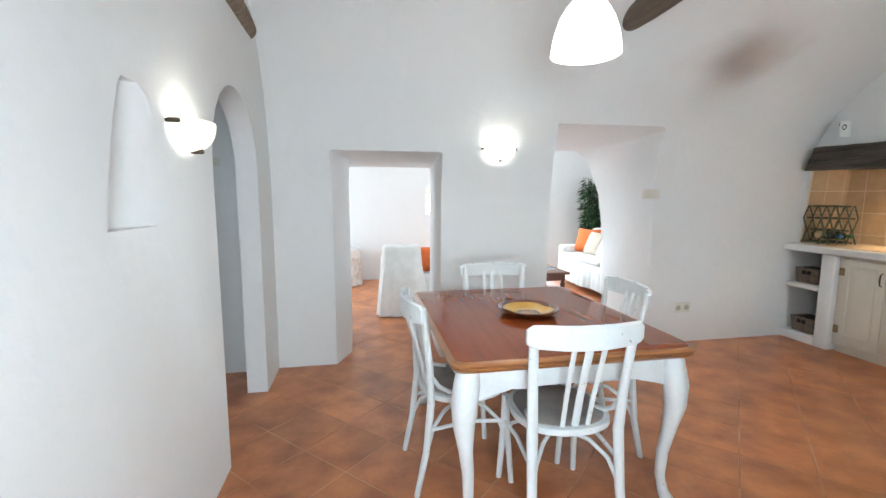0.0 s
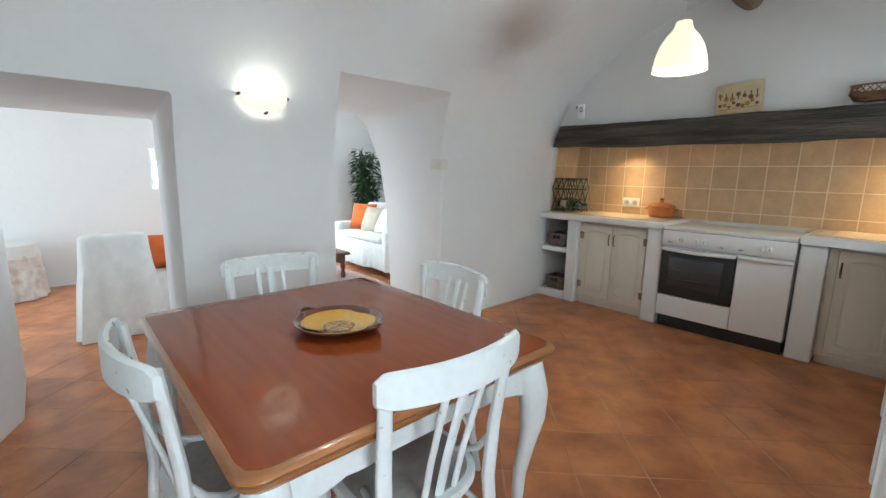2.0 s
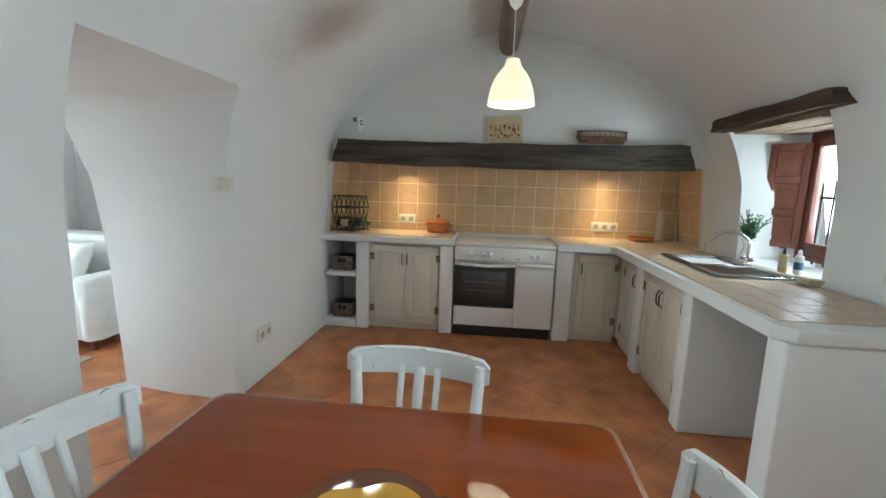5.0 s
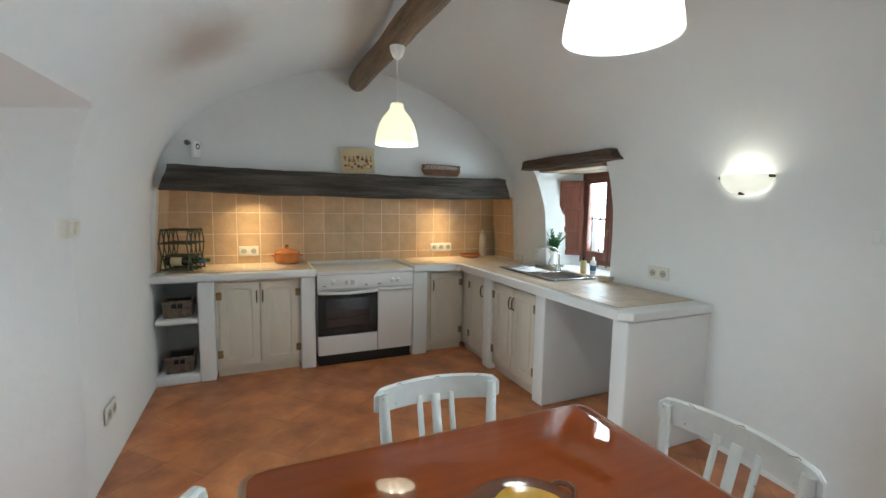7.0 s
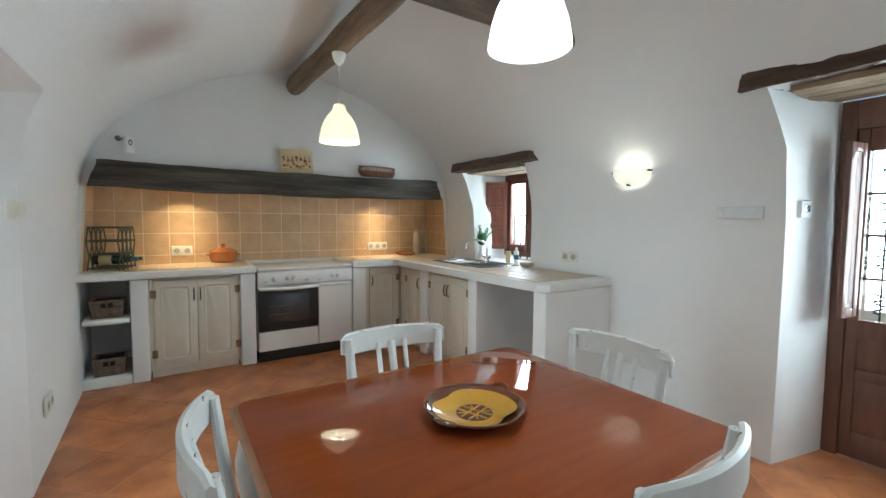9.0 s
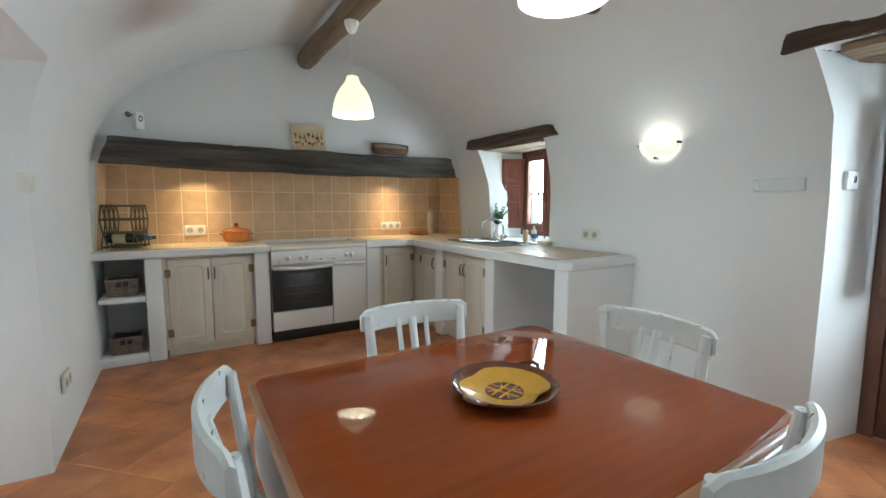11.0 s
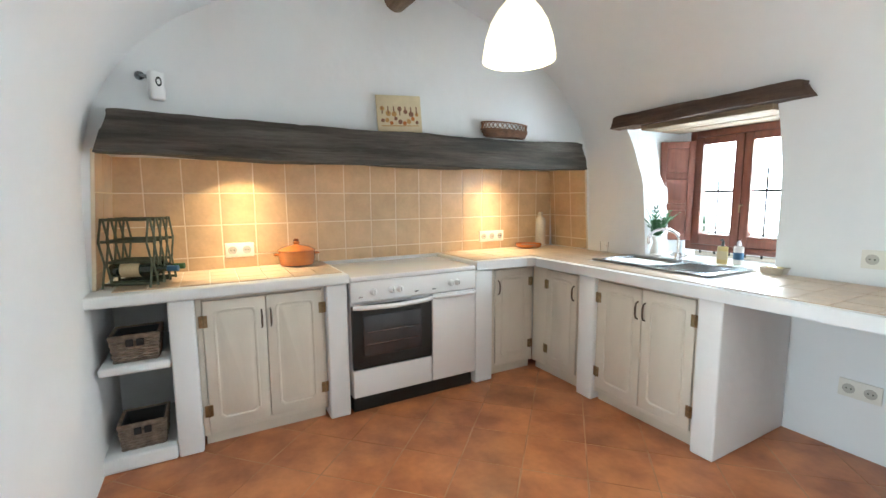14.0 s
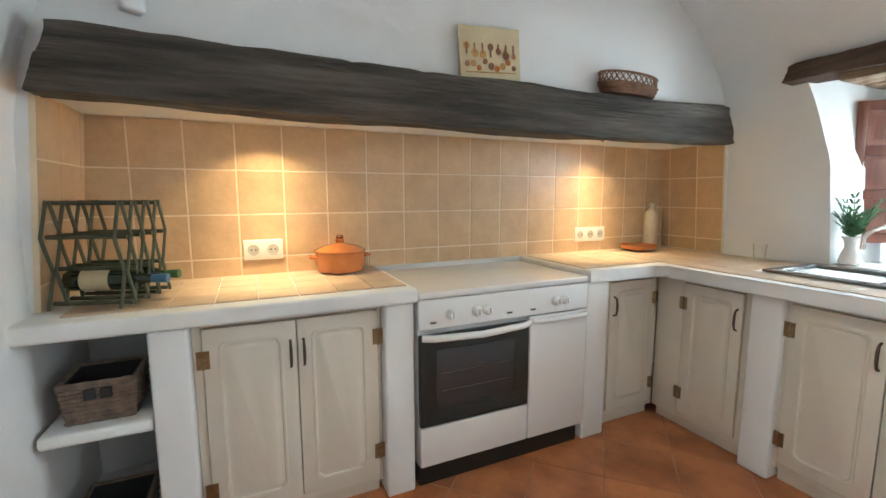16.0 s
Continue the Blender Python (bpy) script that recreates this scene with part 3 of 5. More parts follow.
def inlay(parent, x0, x1, y0, y1, w, skip=None):
    """Loose tiles let into a worktop."""
    nx, ny = max(1, round((x1 - x0) / w)), max(1, round((y1 - y0) / w))
    dx, dy = (x1 - x0) / nx, (y1 - y0) / ny
    me = None
    for i in range(nx):
        for j in range(ny):
            cx, cy = x0 + (i + .5) * dx, y0 + (j + .5) * dy
            if skip and skip(cx, cy):
                continue
            if me is None:
                bm = box(-dx / 2 + .0018, dx / 2 - .0018, -dy / 2 + .0018, dy / 2 - .0018, -0.01, 0.003, 0.002, 1)
                o = part("tile", bm, CTILE, parent)
                me = o.data
            else:
                o = new("tile", me)
                o.parent = parent
            o.matrix_basis = pose(cx, cy, CT - 0.004 + 0.0006 * math.sin(i * 5 + j * 3))


inlay(top_a, 4.10, 4.635, 2.10, 3.24, 0.135)
inlay(top_b, 4.10, 4.635, 0.60, 1.13, 0.135)
inlay(top_b, 3.70, 4.635, -0.04, 0.60, 0.135)
inlay(top_b, 2.83, 3.70, 0.43, 0.60, 0.145)
inlay(top_b, 1.99, 2.83, -0.06, 0.60, 0.135)
inlay(top_b, 2.83, 3.70, -0.098, -0.03, 0.145)


# ---- cupboard doors ----
def cupboard(name, width, height, doors, label, m, handles, hinge_sides, frame_l=0.02, frame_r=0.02, base=0.035):
    """A fitted cupboard front in local x, facing -y; local origin at its foot."""
    thing = empty(name, m)
    part("carcass", box(0.01, width - 0.01, 0.03, 0.40, FZ, base + height - 0.01, 0.003), CREAM, thing)
    bm = box(0, frame_l, 0, 0.03, base, base + height, 0.003)
    box(width - frame_r, width, 0, 0.03, base, base + height, 0.003, 2, bm)
    box(frame_l, width - frame_r, 0.001, 0.03, base, base + 0.032, 0.003, 2, bm)
    box(frame_l, width - frame_r, 0.001, 0.03, base + height - 0.014, base + height, 0.003, 2, bm)
    part("frame", bm, CREAM, thing)
    inner = width - frame_l - frame_r
    dw = inner / doors
    z0, z1 = base + 0.035, base + height - 0.017
    for i in range(doors):
        a, b = frame_l + i * dw + 0.002, frame_l + (i + 1) * dw - 0.002
        leaf = part("door", box(a, b, -0.012, 0.008, z0, z1, 0.004), CREAM, thing)
        # raised field with an arched head inside a sunk groove
        r = 0.055
        def field(q):
            w0, w1, lo, hi = a + r + q, b - r - q, z0 + r + q, z1 - r - q
            c, h = (w0 + w1) / 2, (w1 - w0) / 2
            pts = [(w0 + .02, lo), (w1 - .02, lo), (w1, lo + .02), (w1, hi - 0.025)]
            pts += [(c + h * (1 - 0.08) * math.cos(math.pi * k / 10), hi - 0.008 + 0.008 * math.sin(math.pi * k / 10)) for k in range(11)]
            pts += [(w0, hi - 0.025), (w0, lo + .02)]
            return pts
        rings = []
        for q, y in ((-0.006, -0.010), (-0.004, -0.0165), (0.004, -0.0165), (0.008, -0.0125), (0.014, -0.0125), (0.026, -0.0185)):
            rings.append([(x, y, z) for x, z in field(q)])
        part("panel_moulding", loft(rings), CREAM, leaf, smooth=25)
        side = handles[i]
        hx = a + 0.022 if side == 'l' else b - 0.022
        hz = z1 - 0.13
        part("handle", tube([(hx, -0.012, hz - .052), (hx, -0.030, hz - .045), (hx, -0.037, hz - .02), (hx, -0.037, hz + .02), (hx, -0.030, hz + .045), (hx, -0.012, hz + .052)],
                            [.005, .0045, .006, .006, .0045, .005], 8, up=(1, 0, 0)), BRONZE, leaf, "dark bronze bow handle")
        hs = hinge_sides[i]
        ex = a if hs == 'l' else b
        for z in (z0 + 0.11, z1 - 0.11):
            bm = box(ex - 0.021, ex - 0.003, -0.0155, -0.010, z - .033, z + .033, 0.0012, 1)
            box(ex + 0.003, ex + 0.021, -0.0155, -0.010, z - .033, z + .033, 0.0012, 1, bm)
            tube([(ex, -0.0165, z - .035), (ex, -0.0165, z + .035)], 0.0036, 8, bm)
            part("hinge", bm, BRASS, leaf, "aged brass butt hinge")
    tagged(thing, label, "cupboard", "kitchen cupboards")
    return thing


# doors on the east run face west (-x): local x runs towards -y
cupboard("kitchen_cupboard", 0.68, 0.775, 2, "cream painted double-door kitchen cupboard with brass hinges", pose(4.112, 2.893, 0, 0, 0, -90), "rl", "lr", 0.03, 0.016)
cupboard("corner_cupboard", 0.420, 0.775, 1, "narrow cream painted corner cupboard door facing the room", pose(4.112, 0.996, 0, 0, 0, -90), "l", "r", 0.05, 0.032)
cupboard("corner_cupboard", 0.515, 0.775, 1, "narrow cream painted corner cupboard door beside the sink", pose(4.108, 0.575, 0, 0, 0, 180), "r", "l", 0.165, 0.045)
cupboard("sink_cupboard", 0.675, 0.775, 2, "cream painted double-door cupboard below the sink", pose(3.462, 0.585, 0, 0, 0, 180), "rl", "lr", 0.02, 0.02)


# ---- range cooker ----
def cooker():
    c = empty("range_cooker", pose(4.052, 2.070, 0, 0, 0, -90))
    w = 0.908
    part("body", box(0.004, w - .004, 0.02, 0.58, 0.075, 0.825, 0.004), ENAMEL, c)
    part("plinth", box(0.012, w - .012, 0.03, 0.55, FZ, 0.074, 0.002), OVENDARK, c, "black recessed plinth")
    part("top_lid", box(0, w, -0.012, 0.592, 0.828, 0.858, 0.008, 3), ENAMEL, c, "closed white enamel hob lid")
    part("control_panel", box(0, w, -0.010, 0.02, 0.695, 0.825, 0.008, 3), ENAMEL, c)
    for x in (0.145, 0.27, 0.325, 0.705, 0.755):
        k = part("knob", moved(lathe([(0, 0), (0.023, 0), (0.022, 0.014), (0.016, 0.02), (0.015, 0.03), (0, 0.031)], 20), pose(x, -0.011, 0.755, 90)), WHITEPLASTIC, c)
        part("pointer", box(x - .002, x + .002, -0.0435, -0.040, 0.744, 0.768, 0.0008, 1), STEEL, k)
    for x in (0.05, 0.43, 0.56):
        part("mark", box(x, x + .028, -0.0118, -0.0095, 0.722, 0.730, 0.0005, 1), STEEL, c)
    door = part("oven_door", box(0.004, 0.555, -0.012, 0.018, 0.265, 0.672, 0.006, 3), OVENDARK, c, "black oven door with a dark glass window")
    part("glass", box(0.075, 0.475, -0.0165, -0.010, 0.345, 0.605, 0.003), OVENGLASS, door)
    for i in range(6):
        part("vent_slot", box(0.03, 0.53, -0.0145, -0.0125, 0.285 + i * .009, 0.288 + i * .009, 0.0004, 1), OVENGLASS, door)
    for zz in (0.42, 0.50):
        part("oven_rack", tube([(0.10, -0.0172, zz), (0.45, -0.0172, zz)], 0.0012, 6), STEEL, door)
    part("door_handle", tube([(0.01, -0.02, 0.668), (0.06, -0.045, 0.668), (0.28, -0.058, 0.662), (0.50, -0.045, 0.668), (0.55, -0.02, 0.668)], 0.012, 10, flat=1.3), ENAMEL, c, "curved white oven handle")
    part("drawer", box(0.004, 0.555, -0.010, 0.018, 0.080, 0.258, 0.006, 3), ENAMEL, c)
    cp = part("gas_compartment_door", box(0.560, w - .004, -0.010, 0.018, 0.080, 0.690, 0.006, 3), ENAMEL, c)
    part("door_handle", tube([(0.57, -0.015, 0.672), (0.60, -0.034, 0.672), (0.87, -0.034, 0.672), (0.895, -0.015, 0.672)], 0.010, 10, flat=1.3), ENAMEL, cp)
    tagged(c, "white enamel range cooker with black oven window", "cooker")


cooker()


# ---- sink and tap ----
def sink():
    s = empty("kitchen_sink", pose(0, 0, CT))
    x0, x1, y0, y1 = 2.845, 3.665, -0.03, 0.42
    bx0, bx1 = 3.26, 3.62
    bm = bmesh.new()
    for a, b, c, d in ((x0, x1, y0, y0 + .06), (x0, x1, y1 - .05, y1), (x0, 2.90, y0 + .06, y1 - .05), (3.22, bx0, y0 + .06, y1 - .05), (bx1, x1, y0 + .06, y1 - .05)):
        box(a, b, c, d, 0.0, 0.012, 0.003, 1, bm)
    part("rim", bm, STEEL, s)
    bm = loft([[(bx0 + q, y0 + .06 + q, z), (bx1 - q, y0 + .06 + q, z), (bx1 - q, y1 - .05 - q, z), (bx0 + q, y1 - .05 - q, z)] for q, z in ((0, .008), (.012, -.03), (.02, -.15), (.05, -.165))])
    bmesh.ops.delete(bm, geom=[f for f in bm.faces if all(v.co.z > 0 for v in f.verts)], context='FACES')
    part("bowl", bm, STEEL, s, "deep brushed steel bowl")
    part("drainer", box(2.90, 3.22, y0 + .06, y1 - .05, -0.002, 0.006, 0.002), STEEL, s)
    for i in range(9):
        yy = y0 + .09 + i * 0.034
        part("drainer_rib", tube([(2.92, yy, .007), (3.20, yy, .006)], 0.005, 8), STEEL, s)
    part("drain", moved(lathe([(0, .004), (.03, .004), (.034, 0), (.034, -.003)], 20), pose(3.44, 0.2, -0.160)), CHROME, s)
    tagged(s, "brushed steel kitchen sink with drainer set in the worktop", "sink")
    t = empty("mixer_tap", pose(3.30, -0.005, CT + 0.012))
    part("base", lathe([(0, 0), (.026, 0), (.026, .012), (.020, .02), (.020, .05), (0, .05)], 20), CHROME, t)
    pts = [(0, 0, .04), (0, .0, .14)] + [(0.045 - .045 * math.cos(a), .10 - .10 * math.cos(a), .14 + .075 * math.sin(a)) for a in [math.pi * k / 10 for k in range(1, 10)]] + [(0.088, .195, .13), (0.088, .195, .115)]
    part("spout", tube(pts, 0.010, 12), CHROME, t, "arched chrome spout")
    for sx in (-1, 1):
        h = part("valve", tube([(0, 0, .03), (sx * .05, 0, .038)], .012, 12), CHROME, t)
        part("handle", tube([(sx * .05, -.022, .04), (sx * .055, 0, .042), (sx * .05, .022, .04)], [.008, .014, .008], 10), CHROME, h)
    tagged(t, "chrome mixer tap with an arched spout behind the sink", "tap")


sink()


# ---- tiled recess ----
def tiled(name, m, cols, rows_z, pitch, label, first=0.0, width=None):
    """A tiled face in local x and z, facing -y; the tiles stand on a grout bed."""
    base = empty(name, m)
    total = width
    part("grout_bed", box(0, total, 0, 0.016, rows_z[0], rows_z[-1], 0), TILEGROUT, base)
    part("backing", box(0.002, total - 0.002, 0.017, 0.06, rows_z[0], rows_z[-1], 0), PLASTER, base)
    edges = [0] + [x for x in (first + i * pitch for i in range(cols)) if 0.02 < x < total - 0.02] + [total]
    cache = {}
    for a, b in zip(edges, edges[1:]):
        for lo, hi in zip(rows_z, rows_z[1:]):
            key = (round(b - a, 3), round(hi - lo, 3))
            if key not in cache:
                o = part("tile", box(-(b - a) / 2 + .0034, (b - a) / 2 - .0034, -0.0016, 0.004, -(hi - lo) / 2 + .0034, (hi - lo) / 2 - .0034, 0.0012, 1), WALLTILE, base)
                cache[key] = o.data
            else:
                o = new("tile", cache[key])
                o.parent = base
            o.matrix_basis = pose((a + b) / 2, 0.0005 * math.sin(a * 40 + lo * 30), (lo + hi) / 2, 0.12 * math.sin(a * 31 + lo * 7), 0.25 * math.sin(a * 23 + lo * 5), 0.12 * math.sin(a * 17 + lo * 13))
    structure(base, label, "tiles")


ROWS_Z = [CT - .004, 0.97, 1.172, 1.374, 1.583]
tiled("tiles_back", pose(4.630, 3.300, 0, 0, 0, -90), 17, ROWS_Z, 0.2015, "sand-coloured square wall tiles behind the worktop", 0.169, 3.37)
tiled("tiles_side_north", pose(4.195, 3.312, .888, 4.0, 0, 0) @ pose(0, 0, -.888), 3, ROWS_Z, 0.2015, "sand-coloured wall tiles on the recess side", 0.18, 0.435)
tiled("tiles_side_south", pose(4.63, -0.095, .888, 0, 0, 180) @ pose(0, 0, 0, 4.0, 0, 0) @ pose(0, 0, -.888), 3, ROWS_Z, 0.2015, "sand-coloured wall tiles on the recess side", 0.06, 0.44)
for yy in (2.60, 0.68):
    s = empty("recessed_spotlight", pose(4.43, yy, 1.586))
    part("ring", lathe([(.028, -.003), (.042, -.004), (.044, 0), (.044, .002), (.028, .002)], 24), CHROME, s)
    part("lens", lathe([(0, -.001), (.027, -.001), (.027, .002)], 20), GLOWBULB, s, "lit warm lens")
    tagged(s, "small lit recessed spotlight under the hood", "spotlight", "hood spotlights")


# ---- lamps ----
def pendant(at, rose, shade_mat, label):
    p = empty("pendant_lamp", pose(*at))
    prof = [(.030, .232), (.040, .230), (.047, .205), (.055, .190), (.085, .160), (.112, .120), (.131, .07), (.141, .02), (.143, 0), (.139, .001), (.136, .02), (.126, .07), (.107, .12), (.08, .157), (.05, .188), (.03, .2)]
    part("shade", lathe([(r * 1.01, z * 1.16) for r, z in prof], 48), shade_mat, p, "lit white opal glass bell shade")
    part("bulb", lathe([(0, .06), (.018, .064), (.028, .08), (.03, .10), (.02, .13), (.014, .16), (0, .16)], 20), GLOWBULB, p)
    part("lamp_holder", lathe([(.0, .16), (.02, .16), (.02, .25), (.008, .275), (0, .275)], 16), WHITEPLASTIC, p)
    part("cord", tube([(0, 0, .26), (0, 0, rose - at[2] - .05)], .0035, 8), WHITEPLASTIC, p)
    part("ceiling_rose", moved(lathe([(0, -.085), (.012, -.085), (.035, -.06), (.048, -.02), (.050, 0), (0, 0)], 28), pose(0, 0, rose - at[2])), WHITEPLASTIC, p)
    tagged(p, label, "lamp", "pendant lamps")


pendant((2.945, 1.676, 1.873), 2.508, SHADEWARM, "white bell-shaped pendant lamp hanging from the log beam")
pendant((1.0, 1.687, 1.905), 2.935, SHADEWHITE, "bright white bell-shaped pendant lamp over the dining table")


def sconce(m, label):
    """Half-bowl glass uplighter held by three dark pins; local -y is out of the wall."""
    s = empty("wall_sconce", m)
    bm = bmesh.new()
    n, k = 28, 10
    def shell(rr):
        rings = []
        for j in range(k + 1):
            ph = math.pi / 2 * j / k
            ring = []
            for i in range(n + 1):
                th = math.pi * i / n
                ring.append(bm.verts.new((-0.142 * rr * math.cos(th) * math.cos(ph) ** 0.8, -0.105 * rr * math.sin(th) * math.cos(ph) ** 0.8 - 0.012, -0.112 * rr * math.sin(ph))))
            rings.append(ring)
        for a, b in zip(rings, rings[1:]):
            for i in range(n):
                bm.faces.new((a[i], a[i + 1], b[i + 1], b[i]))
    shell(1.0)
    shell(0.965)
    bmesh.ops.remove_doubles(bm, verts=bm.verts, dist=1e-5)
    part("bowl", bm, FROST, s, "lit frosted glass half bowl")
    part("backplate", box(-.05, .05, -0.012, 0.02, -.07, .0, .004), WHITEPLASTIC, s)
    for x, y, z in ((-.137, -0.035, -.014), (.137, -0.035, -.014), (0, -0.060, -.108)):
        part("pin", moved(lathe([(0, -.03), (.007, -.03), (.009, -.02), (.009, .012), (.006, .016), (0, .016)], 12), pose(x, y, z, 90)), BRONZE, s, "dark bronze pin")
    tagged(s, label, "sconce", "wall sconces")


sconce(pose(1.140, 3.292, 1.700, 0, 0, 0), "lit frosted glass half-bowl wall sconce between the doorways")
sconce(pose(1.708, -0.045, 1.677, 0, 0, 180), "lit frosted glass half-bowl wall sconce beside the window")
sconce(pose(-0.602, 1.750, 1.585, 0, 0, 90), "lit frosted glass half-bowl wall sconce beside the niche")


# ---- dining table ----
def dining_table():
    x0, x1, y0, y1, zt = 0.372, 1.404, 1.386, 2.612, 0.708 - FZ
    t = empty("dining_table", pose((x0 + x1) / 2, (y0 + y1) / 2, FZ))
    w, d = (x1 - x0) / 2, (y1 - y0) / 2

    def outline(q):
        # eared corners with gently bowed sides
        pts = []
        for sx, sy in ((1, 1), (-1, 1), (-1, -1), (1, -1)):
            c = 0.055
            pa = [(w - q - c, d - q), (w - q - .03, d - q - .004), (w - q - .008, d - q - .022), (w - q, d - q - c)]
            if sx * sy > 0:
                pa = pa[::-1]
            pts += [(sx * a, sy * b) for a, b in pa]
        return pts
    rings = [[(x, y, z) for x, y in outline(q)] for q, z in ((0.03, zt - .045), (.012, zt - .042), (.004, zt - .030), (.010, zt - .026), (.004, zt - .020), (0, zt - .012), (.004, zt - .004), (.012, zt))]
    part("edge", loft(rings), TABLEEDGE, t, "moulded honey-coloured table edge")
    part("tabletop", prism(outline(0.020), zt - .004, zt + .0015, 0.0008), TABLEWOOD, t, "glossy varnished mahogany tabletop")
    lx, ly = w - .075, d - .075
    for a, b in (((-lx, -ly), (lx, -ly)), ((-lx, ly), (lx, ly)), ((-lx, -ly), (-lx, ly)), ((lx, -ly), (lx, ly))):
        A, B = Vector((*a, 0)), Vector((*b, 0))
        dv = (B - A).normalized()
        nv = Vector((-dv.y, dv.x, 0)) * 0.011
        L = (B - A).length
        lowpts = [(i / 30) for i in range(31)]
        ring1 = []
        for u in lowpts:
            e = min(u, 1 - u) * L
            low = zt - .135 - (0.055 * max(0, 1 - (e / 0.17)) ** 0.7 if e < .17 else 0) + 0.008 * math.sin(min(e / .3, 1) * math.pi * 2)
            p = A + dv * L * u
            ring1.append((p, low))
        sections = [[(p + nv)[:2] + (lo,), (p - nv)[:2] + (lo,), (p - nv)[:2] + (zt - .046,), (p + nv)[:2] + (zt - .046,)] for p, lo in ring1]
        part("apron", loft([[tuple(v) for v in s] for s in sections]), WHITEPAINT, t)
    for sx in (-1, 1):
        for sy in (-1, 1):
            pts, rad = [], []
            for z, off, r in ((zt - .046, 0, .043), (.62, .006, .052), (.56, .020, .052), (.47, .024, .043), (.36, .008, .029), (.25, -.012, .024), (.14, -.016, .021), (.07, .0, .022), (.03, .022, .03), (.0, .03, .027)):
                pts.append((sx * (lx + off * .7), sy * (ly + off * .7), z))
                rad.append(r)
            part("leg", tube(pts, rad, 14), WHITEPAINT, t, "white painted cabriole leg")
    tagged(t, "mahogany-topped dining table with white painted cabriole legs", "table")


dining_table()


# ---- chairs ----
def chair(m):
    """Bentwood cafe chair; local +y is the way the sitter faces, the back stands at y = 0."""
    c = empty("dining_chair", m)
    H = 0.886
    for s in (-1, 1):
        part("back_leg", tube([(s * .185, -.055, 0), (s * .182, -.012, .2), (s * .178, .012, .43), (s * .185, .004, .6), (s * .196, -.022, H - .075), (s * .198, -.028, H - .02)],
                              [.013, .016, .018, .0165, .0145, .013], 10, flat=1.25), WHITEPAINT, c)
        part("front_leg", tube([(s * .19, .395, 0), (s * .178, .375, .25), (s * .172, .365, .43)], [.013, .016, .018], 10), WHITEPAINT, c)
        part("corner_brace", tube([(s * .178, .016, .55), (s * .172, .05, .50), (s * .165, .10, .468), (s * .15, .16, .455)], .010, 8), WHITEPAINT, c)
    n = 22
    rings = []
    for i in range(n + 1):
        u = -1 + 2 * i / n
        x = u * .228
        y = -.075 + .055 * u * u - .012
        e = max(0, abs(u) - .88) / .12
        lo, hi = H - .088 + .012 * e - .004 * (1 - u * u), H + .004 * (1 - u * u) - .018 * e * e
        th = .011 - .003 * e
        rings.append([(x, y - th, lo + .006), (x, y, lo), (x, y + th, lo + .006), (x, y + th, hi - .006), (x, y, hi), (x, y - th, hi - .006)])
    rail = part("top_rail", loft(rings), WHITEPAINT, c, "curved white painted back rail with chipped edges")
    for k in range(3):
        u = -.7 + .6 * k + .1 * math.sin(k * 7)
        x, y = u * .228, -.087 + .055 * u * u
        part("paint_chip", tube([(x - .018, y + .0108, H - .004 * u * u - .0035), (x, y + .0085, H + .0005), (x + .02, y + .0108, H - .004 * u * u - .003)], [.0004, .0013, .0004], 6), WOODCHIP, rail)
    for x, r in ((-.058, .0105), (0, .0165), (.058, .0105)):
        part("splat", tube([(x * .9, .022, .455), (x * .94, -.006, .58), (x, -.040, .70), (x * 1.03, -.076, H - .06)], [r, r, r, r * 1.05], 8, flat=.0075 / r, up=(0, 1, 0)), WHITEPAINT, c)
    ring = []
    for i in range(36):
        a = math.tau * i / 36
        ca, sa = math.cos(a), math.sin(a)
        ring.append((.200 * math.copysign(abs(ca) ** .75, ca), .195 + .200 * math.copysign(abs(sa) ** .75, sa)))
    part("seat_frame", prism(ring, .425, .452, .006), WHITEPAINT, c)
    inner = [(x * .89, .195 + (y - .195) * .89) for x, y in ring]
    part("seat", prism(inner, .440, .4565, .004), SEATGREY, c, "worn grey plywood seat")
    for s in (-1, 1):
        part("leg_brace", tube([(s * .184, -.01, .20), (s * .15, .03, .30), (s * .10, .09, .345), (s * .03, .17, .352), (0, .2, .352)], .009, 8), WHITEPAINT, c)
        part("leg_brace", tube([(s * .180, .375, .20), (s * .15, .34, .30), (s * .10, .29, .345), (s * .03, .22, .36), (0, .2, .36)], .009, 8), WHITEPAINT, c)
        part("side_stretcher", tube([(s * .183, -.005, .305), (s * .177, .19, .325), (s * .179, .37, .305)], .009, 8), WHITEPAINT, c)
    return tagged(c, "white painted bentwood dining chair tucked under the table", "chair", "chairs round the table")


first = chair(pose(0.864, 1.372, FZ, 0, 0, -1.6))
copy_thing(first, pose(0.326, 1.893, FZ, 0, 0, -87))
copy_thing(first, pose(0.930, 2.663, FZ, 0, 0, 175))
copy_thing(first, pose(1.417, 1.982, FZ, 0, 0, 86))


